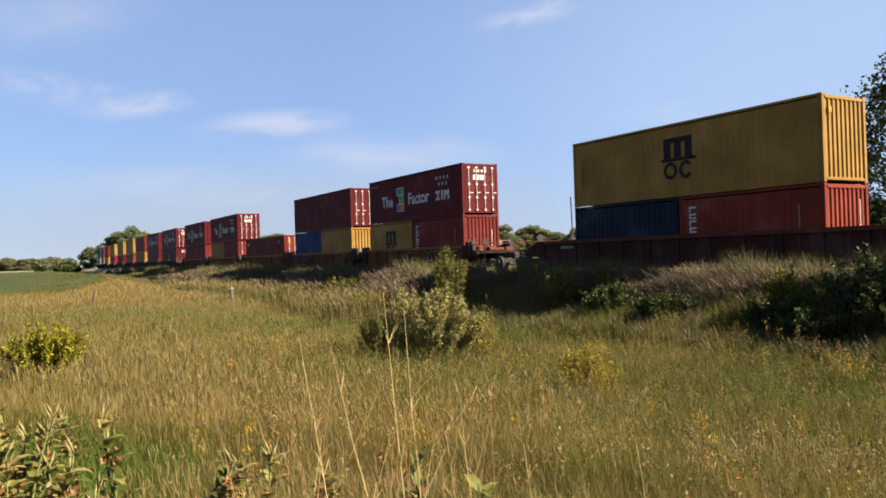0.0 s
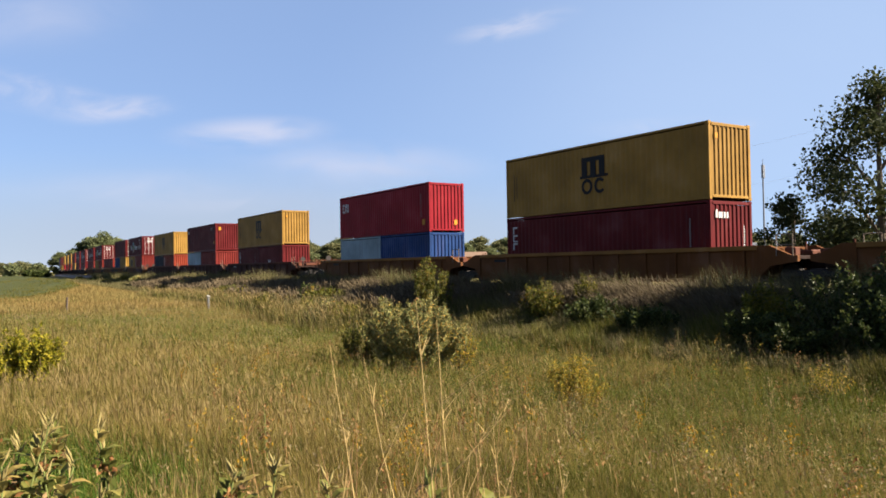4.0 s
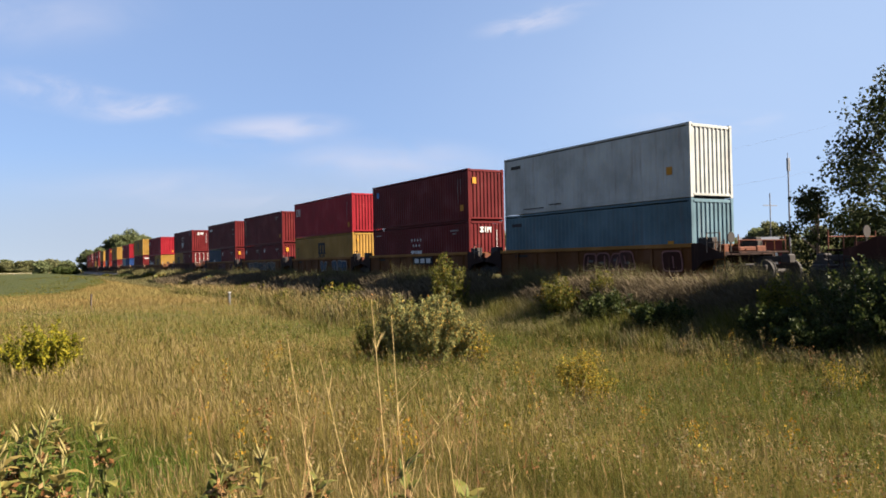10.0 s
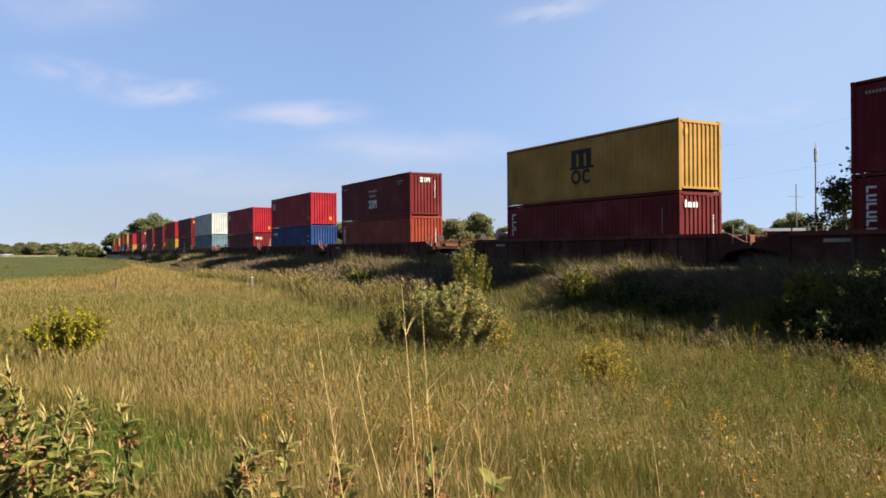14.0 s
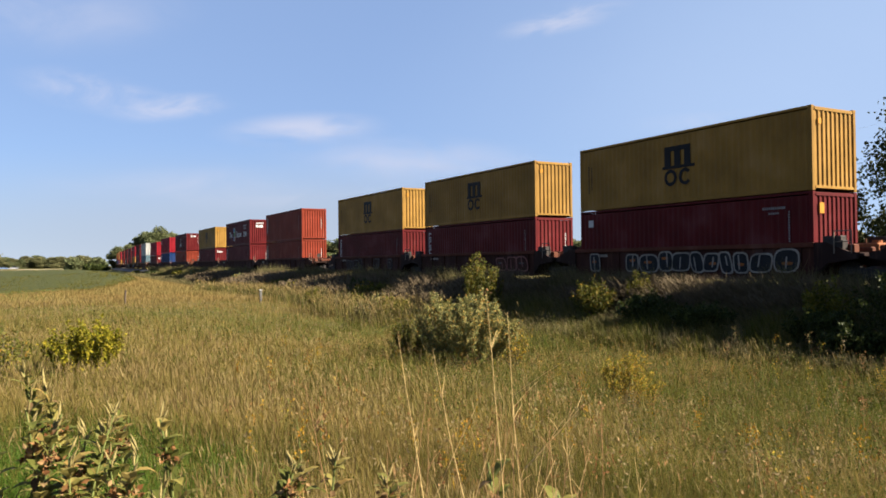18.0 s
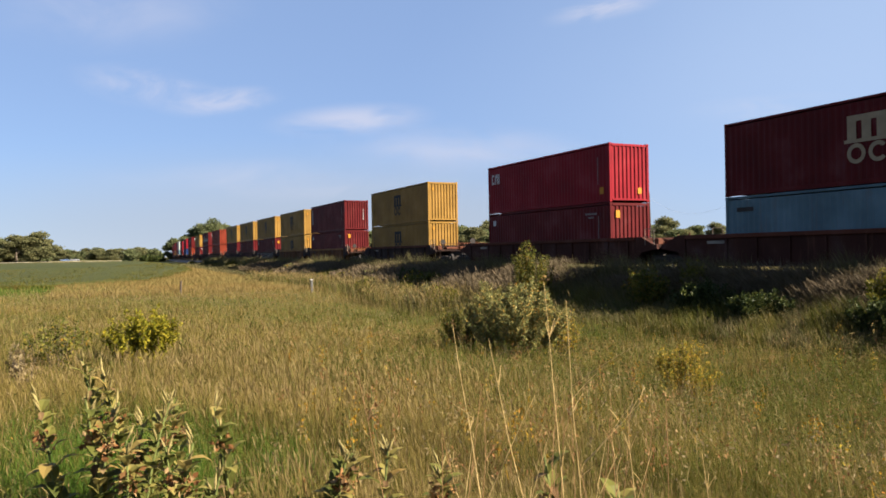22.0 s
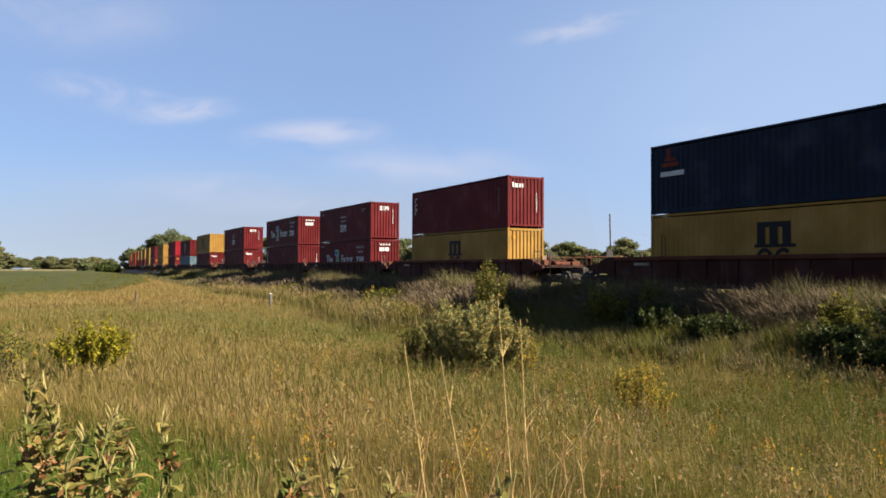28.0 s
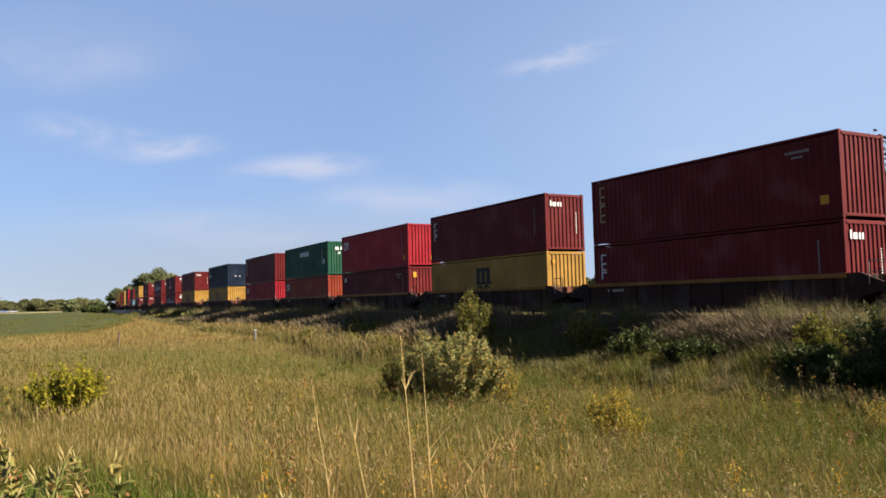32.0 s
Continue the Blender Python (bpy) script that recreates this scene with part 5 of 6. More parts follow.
GOLD = foliage("gold_leaf", [(0.0, (0.055, 0.062, 0.010)), (0.4, (0.130, 0.115, 0.018)), (0.75, (0.270, 0.195, 0.026)), (1.0, (0.32, 0.175, 0.026))], 0.35, 0.55)

shrub("bush", 10.4, 17.7, 2.75, 2.1, WILLOW, 42000, 0.027, "green-grey willow bush with yellowing leaves in the meadow", 1, 0, 0.30, long=2.4)
shrub("bush", 11.55, 17.25, 1.1, 1.25, GOLD, 1500, 0.034, "yellowing shrub beside the willow bush", 15)
shrub("bush", 9.5, 18.9, 1.3, 1.45, OLIVE, 4200, 0.034, "low olive shrub beside the willow bush", 16)
shrub("bush", 17.0, 27.3, 1.8, 2.7, OLIVE, 7000, 0.05, "upright olive shrub on the railway bank", 2)
shrub("bush", 18.2, 21.6, 1.7, 1.5, OLIVE, 4200, 0.05, "bright yellow-green shrub on the railway bank", 3)
shrub("bush", 19.3, 20.5, 1.1, 1.4, SALLOW, 1900, 0.05, "olive shrub on the railway bank", 4)
shrub("bush", 1.2, 16.75, 1.5, 1.12, LIME, 9000, 0.036, "round lime-yellow bush standing in dry grass", 58, 0, 0.05)
shrub("bush", -0.25, 16.3, 1.15, 1.15, OLIVE, 1900, 0.036, "thin olive bush standing in dry grass", 6)
shrub("bush", -0.8, 14.2, 0.5, 0.85, PALE, 260, 0.04, "pale withered weed standing in dry grass", 9)
shrub("goldenrod_clump", 9.9, 11.0, 1.35, 1.15, GOLD, 8000, 0.022, "yellow goldenrod clump in the green meadow", 7, 0, 0.3, "plant")
shrub("goldenrod_clump", 14.3, 8.7, 1.1, 0.75, GOLD, 1500, 0.020, "thin yellow goldenrod at the foot of the bank", 8, 0, 0.3, "plant")
shrub("bush", 18.3, 12.7, 1.4, 1.5, SALLOW, 3800, 0.045, "bright green bush with spreading shoots on the bank", 20)
for q, (bx, by, bw, bh) in enumerate(((18.3, 10.5, 2.8, 1.9), (19.2, 9.2, 2.8, 2.1), (17.6, 9.0, 2.4, 1.5), (16.9, 10.9, 1.6, 0.9), (19.6, 6.8, 2.6, 2.1), (17.4, 6.4, 2.4, 1.7), (17.6, 16.2, 2.0, 0.9), (17.9, 18.6, 2.2, 1.1), (17.5, 12.4, 1.9, 1.0))):
    shrub("bush", bx, by, bw, bh, DARK, 5600, 0.055, "dark leafy shrub on the railway bank", 30 + q)
for q in range(20):
    by = 25.5 + 1.9 * q + rng.uniform(-0.8, 0.8)
    bx = float(track_x(by)) - rng.uniform(7.4, 10.6)
    shrub("bush", bx, by, rng.uniform(0.9, 1.7), rng.uniform(0.75, 1.2), (WILLOW, OLIVE, BANK, SALLOW, BANK)[q % 5], 1500, 0.035 + by * 0.0004, ("grey-green sagebrush clump at the foot of the bank", "olive herb clump at the foot of the bank")[q % 5 in (1, 3)], 140 + q)
for q in range(16):
    by = 40 + 117 * (q / 16) ** 1.3 + rng.uniform(-2, 2)
    bx = float(track_x(by)) - rng.uniform(4.2, 8.5)
    if by > 34:
        shrub("bush", bx, by, rng.uniform(1.6, 3.2), rng.uniform(0.7, 1.25), (OLIVE, DARK, WILLOW, SALLOW)[q % 4], 1100, 0.07 + by * 0.0006, "low scrubby bush on the railway bank", 40 + q)

# ---- milkweed, dry stalks, small flowers ----
MILK = foliage("milkweed_leaf", [(0.0, (0.0598, 0.06944, 0.0162)), (0.35, (0.1035, 0.1053, 0.0252)), (0.65, (0.161, 0.1456, 0.0378)), (0.88, (0.2185, 0.177, 0.0522)), (1.0, (0.2185, 0.14, 0.0432))], 0.45, 0.5, single=True)
WITHER = foliage("withered_leaf", [(0.0, (0.070, 0.040, 0.018)), (0.4, (0.115, 0.070, 0.032)), (0.75, (0.170, 0.118, 0.055)), (1.0, (0.200, 0.130, 0.045))], 0.3, 0.7, single=True)
POD = plain("milkweed_pod", (0.140, 0.112, 0.042), 0.8, 0, 0.3, 30)
STALK = plain("dry_stalk", (0.32, 0.225, 0.095), 0.8, 0, 0.25, 20)
STEM = plain("green_stem", (0.095, 0.11, 0.032), 0.7, 0, 0.25, 20)
RUSSET = foliage("russet_flower", [(0.0, (0.102, 0.041, 0.015)), (0.5, (0.170, 0.085, 0.032)), (1.0, (0.230, 0.153, 0.072))], 0.3, 0.7)
FLOWER = foliage("yellow_flower", [(0.0, (0.1785, 0.1015, 0.007)), (0.6, (0.2261, 0.1372, 0.0119)), (1.0, (0.2023, 0.0777, 0.0098))], 0.3, 0.6)


def milk_leaf(bm, root, way, size, roll):
    """A broad, folded oval leaf with a drooping point."""
    way = Vector(way).normalized()
    side = way.cross(Vector((0, 0, 1))).normalized()
    up = side.cross(way)
    rows = []
    for k, w, lift in ((0.0, 0.04, 0.0), (0.25, 0.42, 0.10), (0.55, 0.5, 0.14), (0.82, 0.3, 0.06), (1.0, 0.02, -0.08)):
        c = Vector(root) + way * (size * k) + up * (size * lift)
        e = side * (size * w * 0.52)
        rows.append([bm.verts.new(c - e + up * size * 0.10 * w), bm.verts.new(c), bm.verts.new(c + e + up * size * 0.10 * w)])
    for a, b in zip(rows, rows[1:]):
        bm.faces.new((a[0], a[1], b[1], b[0]))
        bm.faces.new((a[1], a[2], b[2], b[1]))


def milkweed(x, y, top, seed, bare=False):
    rnd = random.Random(seed)
    z = float(ground_z(x, y))
    h = top - z
    thing = new("milkweed")
    thing.location = (x, y, z)
    tilt = Vector((rnd.uniform(-0.16, 0.16), rnd.uniform(-0.16, 0.16), 0))
    bm = bmesh.new()
    spine = [Vector((0, 0, -0.03)) + tilt * h * k * k + Vector((0, 0, h * k)) for k in (0, 0.35, 0.7, 1.0)]
    bent_rod(bm, spine, 0.010, 0.006, 6)
    part("stem", bm, STEM, thing)
    n = max(5, int(h / 0.085))
    for i in range(n):
        k = 0.20 + 0.74 * i / n
        c = tilt * h * k * k + Vector((0, 0, h * k))
        for sgn in (0, 1):
            a = i * 1.57 + sgn * math.pi + rnd.uniform(-0.3, 0.3)
            dead = rnd.random() < (0.06 if bare else 0.05 + 0.3 * k)
            rise = rnd.uniform(-1.6, 0.2) if dead else rnd.uniform(-0.25, 1.4)
            bm = bmesh.new()
            milk_leaf(bm, c, (math.cos(a), math.sin(a), rise), rnd.uniform(0.14, 0.24) * (1.2 - 0.45 * k) * (0.5 if dead else 1.0), 0)
            part("leaf", bm, WITHER if dead else MILK, thing, "withered brown leaf" if dead else "")
    for i in range(0 if bare else rnd.randint(4, 6)):
        k = rnd.uniform(0.80, 1.0)
        c = tilt * h * k * k + Vector((0, 0, h * k))
        a = rnd.uniform(0, math.tau)
        d = Vector((math.cos(a) * 0.5, math.sin(a) * 0.5, 1)).normalized()
        bm = bmesh.new()
        bent_rod(bm, [c, c + d * 0.03], 0.003, 0.006)
        rod(bm, c + d * 0.03, c + d * 0.055, 0.005, 0.011, 7)
        rod(bm, c + d * 0.055, c + d * 0.12, 0.011, 0.002, 7)
        part("pod", bm, POD, thing)
    if rnd.random() < 0.8:
        pts = np.array([tilt * h * 0.6 + Vector((0, 0, h * 0.72))]) + rng.normal(0, 0.035, (46, 3))
        piece("withered_leaves", leaf_cloud(pts, 0.03, RUSSET, "withered_leaves"), thing)
    return tagged(thing, "pale green milkweed plant with broad leaves" if bare else "pale green milkweed plant with pods and withering leaves", "plant", "milkweed in the foreground")


for q, (mx, my, top) in enumerate(((0.99, 6.24, 0.56), (1.73, 5.03, 0.44), (0.15, 6.86, 0.92), (0.34, 6.11, 0.55), (0.46, 5.30, 0.50), (1.49, 5.32, 0.34), (1.66, 5.45, 0.27),
                                  (0.76, 7.2, 0.44), (-0.18, 6.61, 0.67), (2.13, 4.88, 0.28), (0.05, 6.30, 0.66), (0.62, 5.15, 0.36), (0.24, 5.75, 0.48), (0.32, 6.75, 0.78), (0.10, 6.50, 0.70), (0.42, 6.45, 0.60), (0.27, 6.20, 0.50), (0.55, 5.85, 0.42))):
    milkweed(mx, my, top, 100 + q)
milkweed(2.20, 3.62, 0.62, 131, True)
milkweed(2.46, 3.50, 0.46, 132, True)

STALKS = [  # foot and top of each dry stalk: x, y, z
    ((1.59, 2.59, 0.15), (1.48, 2.67, 1.55)), ((1.60, 2.57, 0.15), (1.55, 2.63, 1.48)), ((1.39, 2.73, 0.15), (1.18, 2.83, 1.40)), ((1.62, 2.70, 0.15), (1.26, 2.70, 1.35)),
    ((1.60, 2.60, 0.90), (1.77, 2.46, 1.13)), ((0.95, 3.04, 0.15), (1.43, 2.66, 1.14)), ((1.23, 2.88, 0.15), (1.51, 2.69, 0.99)),
    ((1.84, 2.50, 0.15), (1.75, 2.54, 1.07)), ((1.55, 2.70, 0.15), (1.81, 2.47, 0.94)), ((1.27, 2.39, 0.20), (1.53, 2.38, 1.02)), ((0.94, 2.38, 0.20), (1.57, 2.37, 0.97)),
    ((1.95, 2.20, 0.20), (1.87, 2.29, 0.96)), ((2.33, 1.96, 0.20), (2.19, 2.02, 0.98)), ((1.10, 2.90, 0.20), (1.28, 2.86, 0.98)), ((1.75, 2.45, 0.2), (1.66, 2.52, 1.0)),
]
rs = random.Random(77)
for k in range(16):   # thinner reddish stalks that cross between them
    fx, fy = rs.uniform(1.0, 1.9), rs.uniform(2.35, 2.95)
    STALKS.append(((fx, fy, 0.2), (fx + rs.uniform(-0.28, 0.28), fy + rs.uniform(-0.1, 0.1), rs.uniform(0.92, 1.22))))
THIN = plain("reddish_dry_stalk", (0.20, 0.115, 0.05), 0.8, 0, 0.25, 20)
FORKS = {1: [((1.56, 2.62, 1.16), (1.72, 2.47, 1.31)), ((1.565, 2.615, 1.12), (1.64, 2.56, 1.22))], 2: [((1.25, 2.80, 1.04), (1.18, 2.84, 1.10))], 4: [((1.68, 2.53, 1.01), (1.72, 2.49, 1.09))]}  # side shoots
for q, (a, b) in enumerate(STALKS):
    rnd = random.Random(q)
    a, b = Vector(a), Vector(b)
    g = float(ground_z(a.x, a.y)) if a.z < 0.5 else a.z
    thing = new("dry_stalk")
    o = Vector((a.x, a.y, g))
    thing.location = o
    foot, top = Vector((0, 0, -0.02)), b - o
    across = Vector((-top.y, top.x, 0)).normalized() * rnd.uniform(-0.03, 0.03)
    pts = [foot.lerp(top, k) + across * math.sin(math.pi * k) + Vector((rnd.uniform(-0.004, 0.004), rnd.uniform(-0.004, 0.004), 0)) for k in (0, 0.2, 0.4, 0.6, 0.75, 0.88)] + [top]
    bm = bmesh.new()
    thin = q >= 15
    wood = THIN if thin else STALK
    bent_rod(bm, pts, 0.0021 if thin else 0.0032, 0.0009, 6)
    part("stem", bm, wood, thing)
    shoots = [(Vector(u) - o, Vector(v) - o) for u, v in FORKS.get(q, [])]
    for i in range(4):
        k = rnd.choice((3, 4, 5))
        c = pts[k]
        d = Vector((rnd.uniform(-1, 1), rnd.uniform(-0.5, 0.5), rnd.uniform(0.8, 1.8))).normalized()
        shoots.append((c, c + d * rnd.uniform(0.03, 0.09)))
    for u, v in shoots:
        bm = bmesh.new()
        bent_rod(bm, [u, u.lerp(v, 0.5) + Vector((0, 0, 0.004)), v], 0.0015, 0.0008, 4)
        part("twig", bm, wood, thing)
    if q % 2 == 0:
        tips = np.array([top]) + rng.normal(0, 0.010, (9, 3))
        piece("dry_tip", leaf_cloud(tips, 0.007, RUSSET, "dry_tip"), thing, label="withered orange tip")["kind"] = "stuff"
    tagged(thing, "thin dry straw-coloured stalk with bare side twigs", "stalk", "dry stalks before the camera")


def weed(x, y, h, mat, seed, label):
    rnd = random.Random(seed)
    thing = new("weed")
    thing.location = (x, y, float(ground_z(x, y)))
    bm = bmesh.new()
    bent_rod(bm, [Vector((0, 0, -0.02)), Vector((0.01, 0.02, h * 0.5)), Vector((rnd.uniform(-0.05, 0.05), 0.03, h))], 0.006, 0.003)
    part("stem", bm, STEM, thing)
    pts = np.stack([rng.normal(0, 0.04, 46), rng.normal(0, 0.04, 46), h * rng.uniform(0.5, 1.02, 46)], 1)
    piece("flower_head", leaf_cloud(pts, 0.022, mat, "flower_head", -0.5), thing)["kind"] = "stuff"
    return tagged(thing, label, "plant", "weeds in the meadow")


weed(8.5, 10.7, 0.62, RUSSET, 1, "russet weed gone to seed in the meadow")
weed(8.3, 7.9, 0.50, FLOWER, 2, "yellow flowering weed in the meadow")
for q, (fx, fy) in enumerate(((13.4, 11.0), (13.6, 10.7), (16.1, 13.8), (11.2, 7.8), (11.8, 7.7), (13.8, 10.1), (14.4, 9.2), (14.7, 8.5), (13.1, 8.9), (8.8, 10.3), (16.0, 11.6), (15.4, 10.4))):
    weed(fx, fy, 0.62 + 0.1 * (q % 4), (RUSSET, GOLD, SEED, PALE)[q % 4], 60 + q, ("russet weed gone to seed beside the ditch", "yellow weed beside the ditch", "pale weed gone to seed beside the ditch", "pale weed gone to seed beside the ditch")[q % 4])
for q in range(48):
    a, r = math.radians(rng.uniform(14, 62)), 7.0 * (20 / 7.0) ** rng.random()
    fx, fy = r * math.sin(a), r * math.cos(a)
    if float(track_x(fy)) - fx > 7.5:
        weed(fx, fy, rng.uniform(0.5, 0.85), (RUSSET, FLOWER, SEED, GOLD, SEED)[q % 5], 10 + q, ("pale weed gone to seed in the meadow", "yellow flowering weed in the meadow")[q % 5 in (1, 3)])



def weed_heads():
    """Countless small weeds gone to seed or in flower among the grass: thin stems with ragged heads."""
    for name, mat, count, lab in (("russet_weeds", RUSSET, 260, "small russet weeds among the grass"), ("pale_weeds", PALE, 300, "small pale weeds gone to seed among the grass"), ("flowering_weeds", FLOWER, 70, "small yellow flowering weeds among the grass")):
        x, y, r = wedge(count, 6.0, 24, 12.0, 66.0)
        keep = track_x(y) - x > 7.6
        x, y, r = x[keep], y[keep], r[keep]
        n = len(x)
        h = rng.uniform(0.38, 0.72, n)
        blades(name, x, y, h, 0.004 + 0.0003 * r, np.full(n, 0.12), (-0.03, 0.05), TALLSEED if mat is PALE else mat, lab, True)
        k = 11
        top = np.stack([x, y, ground_z(x, y) + h * 0.9], 1)
        pts = np.repeat(top, k, 0) + rng.normal(0, 1, (n * k, 3)) * np.array([0.032, 0.032, 0.075])
        ob = new(name, leaf_cloud(pts, 0.017, mat, name, -0.4, 2.0))
        tagged(ob, lab, "plant", kind="stuff")


weed_heads()

# ---- fence posts beside the field ----
POST_PAINT = plain("white_post_paint", (0.085, 0.082, 0.076), 0.7, 0, 0.15, 10)
post = new("marker_post")
post.location = (12.55, 43.8, float(ground_z(12.55, 43.8)))
bm = bmesh.new()
box(bm, -0.065, 0.065, -0.05, 0.05, -0.1, 0.72, 0.02)
part("shaft", bm, POST_PAINT, post)
bm = bmesh.new()
box(bm, -0.08, 0.08, -0.07, 0.07, 0.70, 0.75, 0.015)
part("cap", bm, GALV, post)
tagged(post, "short white marker post in the dry grass", "post")
stick = new("fence_post")
stick.location = (5.35, 44.0, float(ground_z(5.35, 44.0)))
bm = bmesh.new()
rod(bm, (0, 0, -0.1), (0.04, 0, 0.82), 0.05, 0.045, 7)
box(bm, 0.0, 0.09, -0.05, 0.05, 0.76, 0.84, 0.01)
part("shaft", bm, WOOD_POLE, stick)
tagged(stick, "dark leaning wooden fence post in the grass", "post")


# ---- crop field ----
def crop_material():
    m, n, l, p = material("crop_leaf")
    t1, t2 = noise_tex(n, l, 0.03, 3), noise_tex(n, l, 1.6, 5)
    r = ramp(n, [(0.3, (0.020, 0.024, 0.005)), (0.55, (0.033, 0.037, 0.007)), (0.8, (0.054, 0.050, 0.011))])
    l.new(t1.outputs["Fac"], r.inputs["Fac"])
    r2 = ramp(n, [(0.3, (0.6, 0.6, 0.6)), (0.7, (1.25, 1.25, 1.25))])
    l.new(t2.outputs["Fac"], r2.inputs["Fac"])
    l.new(mix(n, l, 1.0, r.outputs["Color"], r2.outputs["Color"], "MULTIPLY"), p.inputs["Base Color"])
    p.inputs["Roughness"].default_value = 0.8
    l.new(bump(n, l, t2.outputs["Fac"], 1.0, 0.3), p.inputs["Normal"])
    return m


xs = np.linspace(-170, 26, 99)
us = np.concatenate([[0.0, 0.003, 0.01], np.linspace(0.03, 1, 40)])
X = np.repeat(xs[None, :], len(us), 0)
E0 = crop_edge(xs)[None, :]
YY = E0 + (300 - E0) * us[:, None]
ZZ = ground_z(X, YY) + np.where(us[:, None] == 0, -0.1, 0.28) + 0.05 * np.sin(X * 3 + YY)
ii = (np.arange(len(us) - 1)[:, None] * len(xs) + np.arange(len(xs) - 1)[None, :]).ravel()
tt = np.concatenate([np.stack([ii, ii + 1, ii + len(xs) + 1], 1), np.stack([ii, ii + len(xs) + 1, ii + len(xs)], 1)])
tagged(new("crop_field", tri_mesh("crop_field", np.stack([X, YY, ZZ], -1).reshape(-1, 3), tt, crop_material(), True)), "green crop field beyond the dry meadow", "field", kind="structure")

ex = rng.uniform(-40, 22, 52000)
ey = crop_edge(ex) + 70 * rng.random(len(ex)) ** 2.2
blades("crop_plants", ex, ey, rng.uniform(0.3, 0.48, len(ex)), 0.02 + 0.0005 * ey, np.full(len(ex), 0.4), (0.0, 0.05), GREEN, "green leafy crop plants in the field")
ROAD = plain("pale_road_gravel", (0.28, 0.245, 0.19), 0.9, 0, 0.15, 0.3)
bm = bmesh.new()
box(bm, -420, 34, 432, 442, -0.3, 0.1)
tagged(new("road", finish("road", bm, ROAD)), "pale gravel road across the far side of the field", "road", kind="structure")

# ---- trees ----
# first and third are for far trees: distance haze is mixed into their leaf colour
CROWN = [foliage("tree_leaf_olive_hazed", [(0.0, (0.07392, 0.08832, 0.03864)), (0.6, (0.1021, 0.1159, 0.05244)), (1.0, (0.1344, 0.1408, 0.06348))], 0.5, 0.6),
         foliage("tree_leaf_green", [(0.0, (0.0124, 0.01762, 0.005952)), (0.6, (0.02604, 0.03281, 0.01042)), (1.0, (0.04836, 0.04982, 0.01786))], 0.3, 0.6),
         foliage("tree_leaf_autumn_hazed", [(0.0, (0.08197, 0.08758, 0.03864)), (0.6, (0.1143, 0.1133, 0.05152)), (1.0, (0.1552, 0.1417, 0.0644))], 0.5, 0.6)]


def tree(x, y, high, wide, mat, leaves, size, seed, label, lift=0.16, holes=0.5):
    rnd = random.Random(seed)
    thing = new("tree")
    thing.location = (x, y, float(ground_z(x, y)))
    bm = bmesh.new()
    lean = Vector((rnd.uniform(-0.05, 0.05), rnd.uniform(-0.05, 0.05), 1))
    bent_rod(bm, [Vector((0, 0, -0.2)), lean * high * 0.25, lean * high * 0.55, lean * high * 0.9], 0.028 * high, 0.004 * high, 8)
    part("trunk", bm, BARK, thing)
    blobs = []
    for k in range(16):
        hz = lift + (0.95 - lift) * (k + rnd.random()) / 16
        span = math.sin(math.pi * min(1, max(0.12, (hz - lift) / (1 - lift) * 0.85 + 0.18))) ** 0.7
        a = rnd.uniform(0, math.tau)
        q = rnd.uniform(0.35, 1.0) * span
        c = Vector((math.cos(a) * q * wide * 0.36, math.sin(a) * q * wide * 0.36, hz * high))
        r = rnd.uniform(0.15, 0.24)
        blobs.append((tuple(c), (r * wide, r * wide, r * high * 0.55)))
        if k % 2 == 0:
            bm = bmesh.new()
            root = lean * high * max(0.12, hz - 0.22)
            bent_rod(bm, [root, root.lerp(c, 0.55) + Vector((0, 0, 0.02 * high)), c], 0.010 * high, 0.003 * high, 5)
            part("limb", bm, BARK, thing)
    piece("crown", leaf_cloud(blob_points(leaves, blobs, holes), size, mat, "crown", 0.4, 1.4), thing)
    return tagged(thing, label, "tree")


def polar(az, dist):
    return dist * math.sin(radians(az)), dist * math.cos(radians(az))


# tree beside the line, close behind the train
tx, ty = polar(62.5, 60)
tree(tx, ty, 14.6, 13.0, CROWN[1], 14000, 0.20, 3, "tall open-crowned leafy tree behind the railway", 0.10, 0.2)
tx, ty = polar(57.2, 61)
tree(tx, ty, 7.0, 6.2, CROWN[1], 4200, 0.17, 4, "small leafy tree behind the railway", 0.12, 0.25)
tx, ty = polar(59.6, 63)
tree(tx, ty, 6.0, 5.5, CROWN[1], 3000, 0.18, 8, "small leafy tree behind the railway", 0.1, 0.3)
# the clump that overlooks the line
for q, (az, dist, hh, ww) in enumerate(((7.5, 362, 12, 13), (8.0, 372, 16.5, 14), (8.4, 368, 18, 15), (8.9, 358, 18.5, 15), (9.4, 360, 20, 15), (9.9, 370, 19, 15), (10.3, 372, 18, 14), (11.2, 366, 15, 13), (12.2, 380, 14, 13), (13.2, 372, 13.5, 13), (6.7, 372, 11, 10))):
    tx, ty = polar(az, dist)
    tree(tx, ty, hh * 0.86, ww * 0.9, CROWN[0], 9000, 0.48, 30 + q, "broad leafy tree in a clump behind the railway")
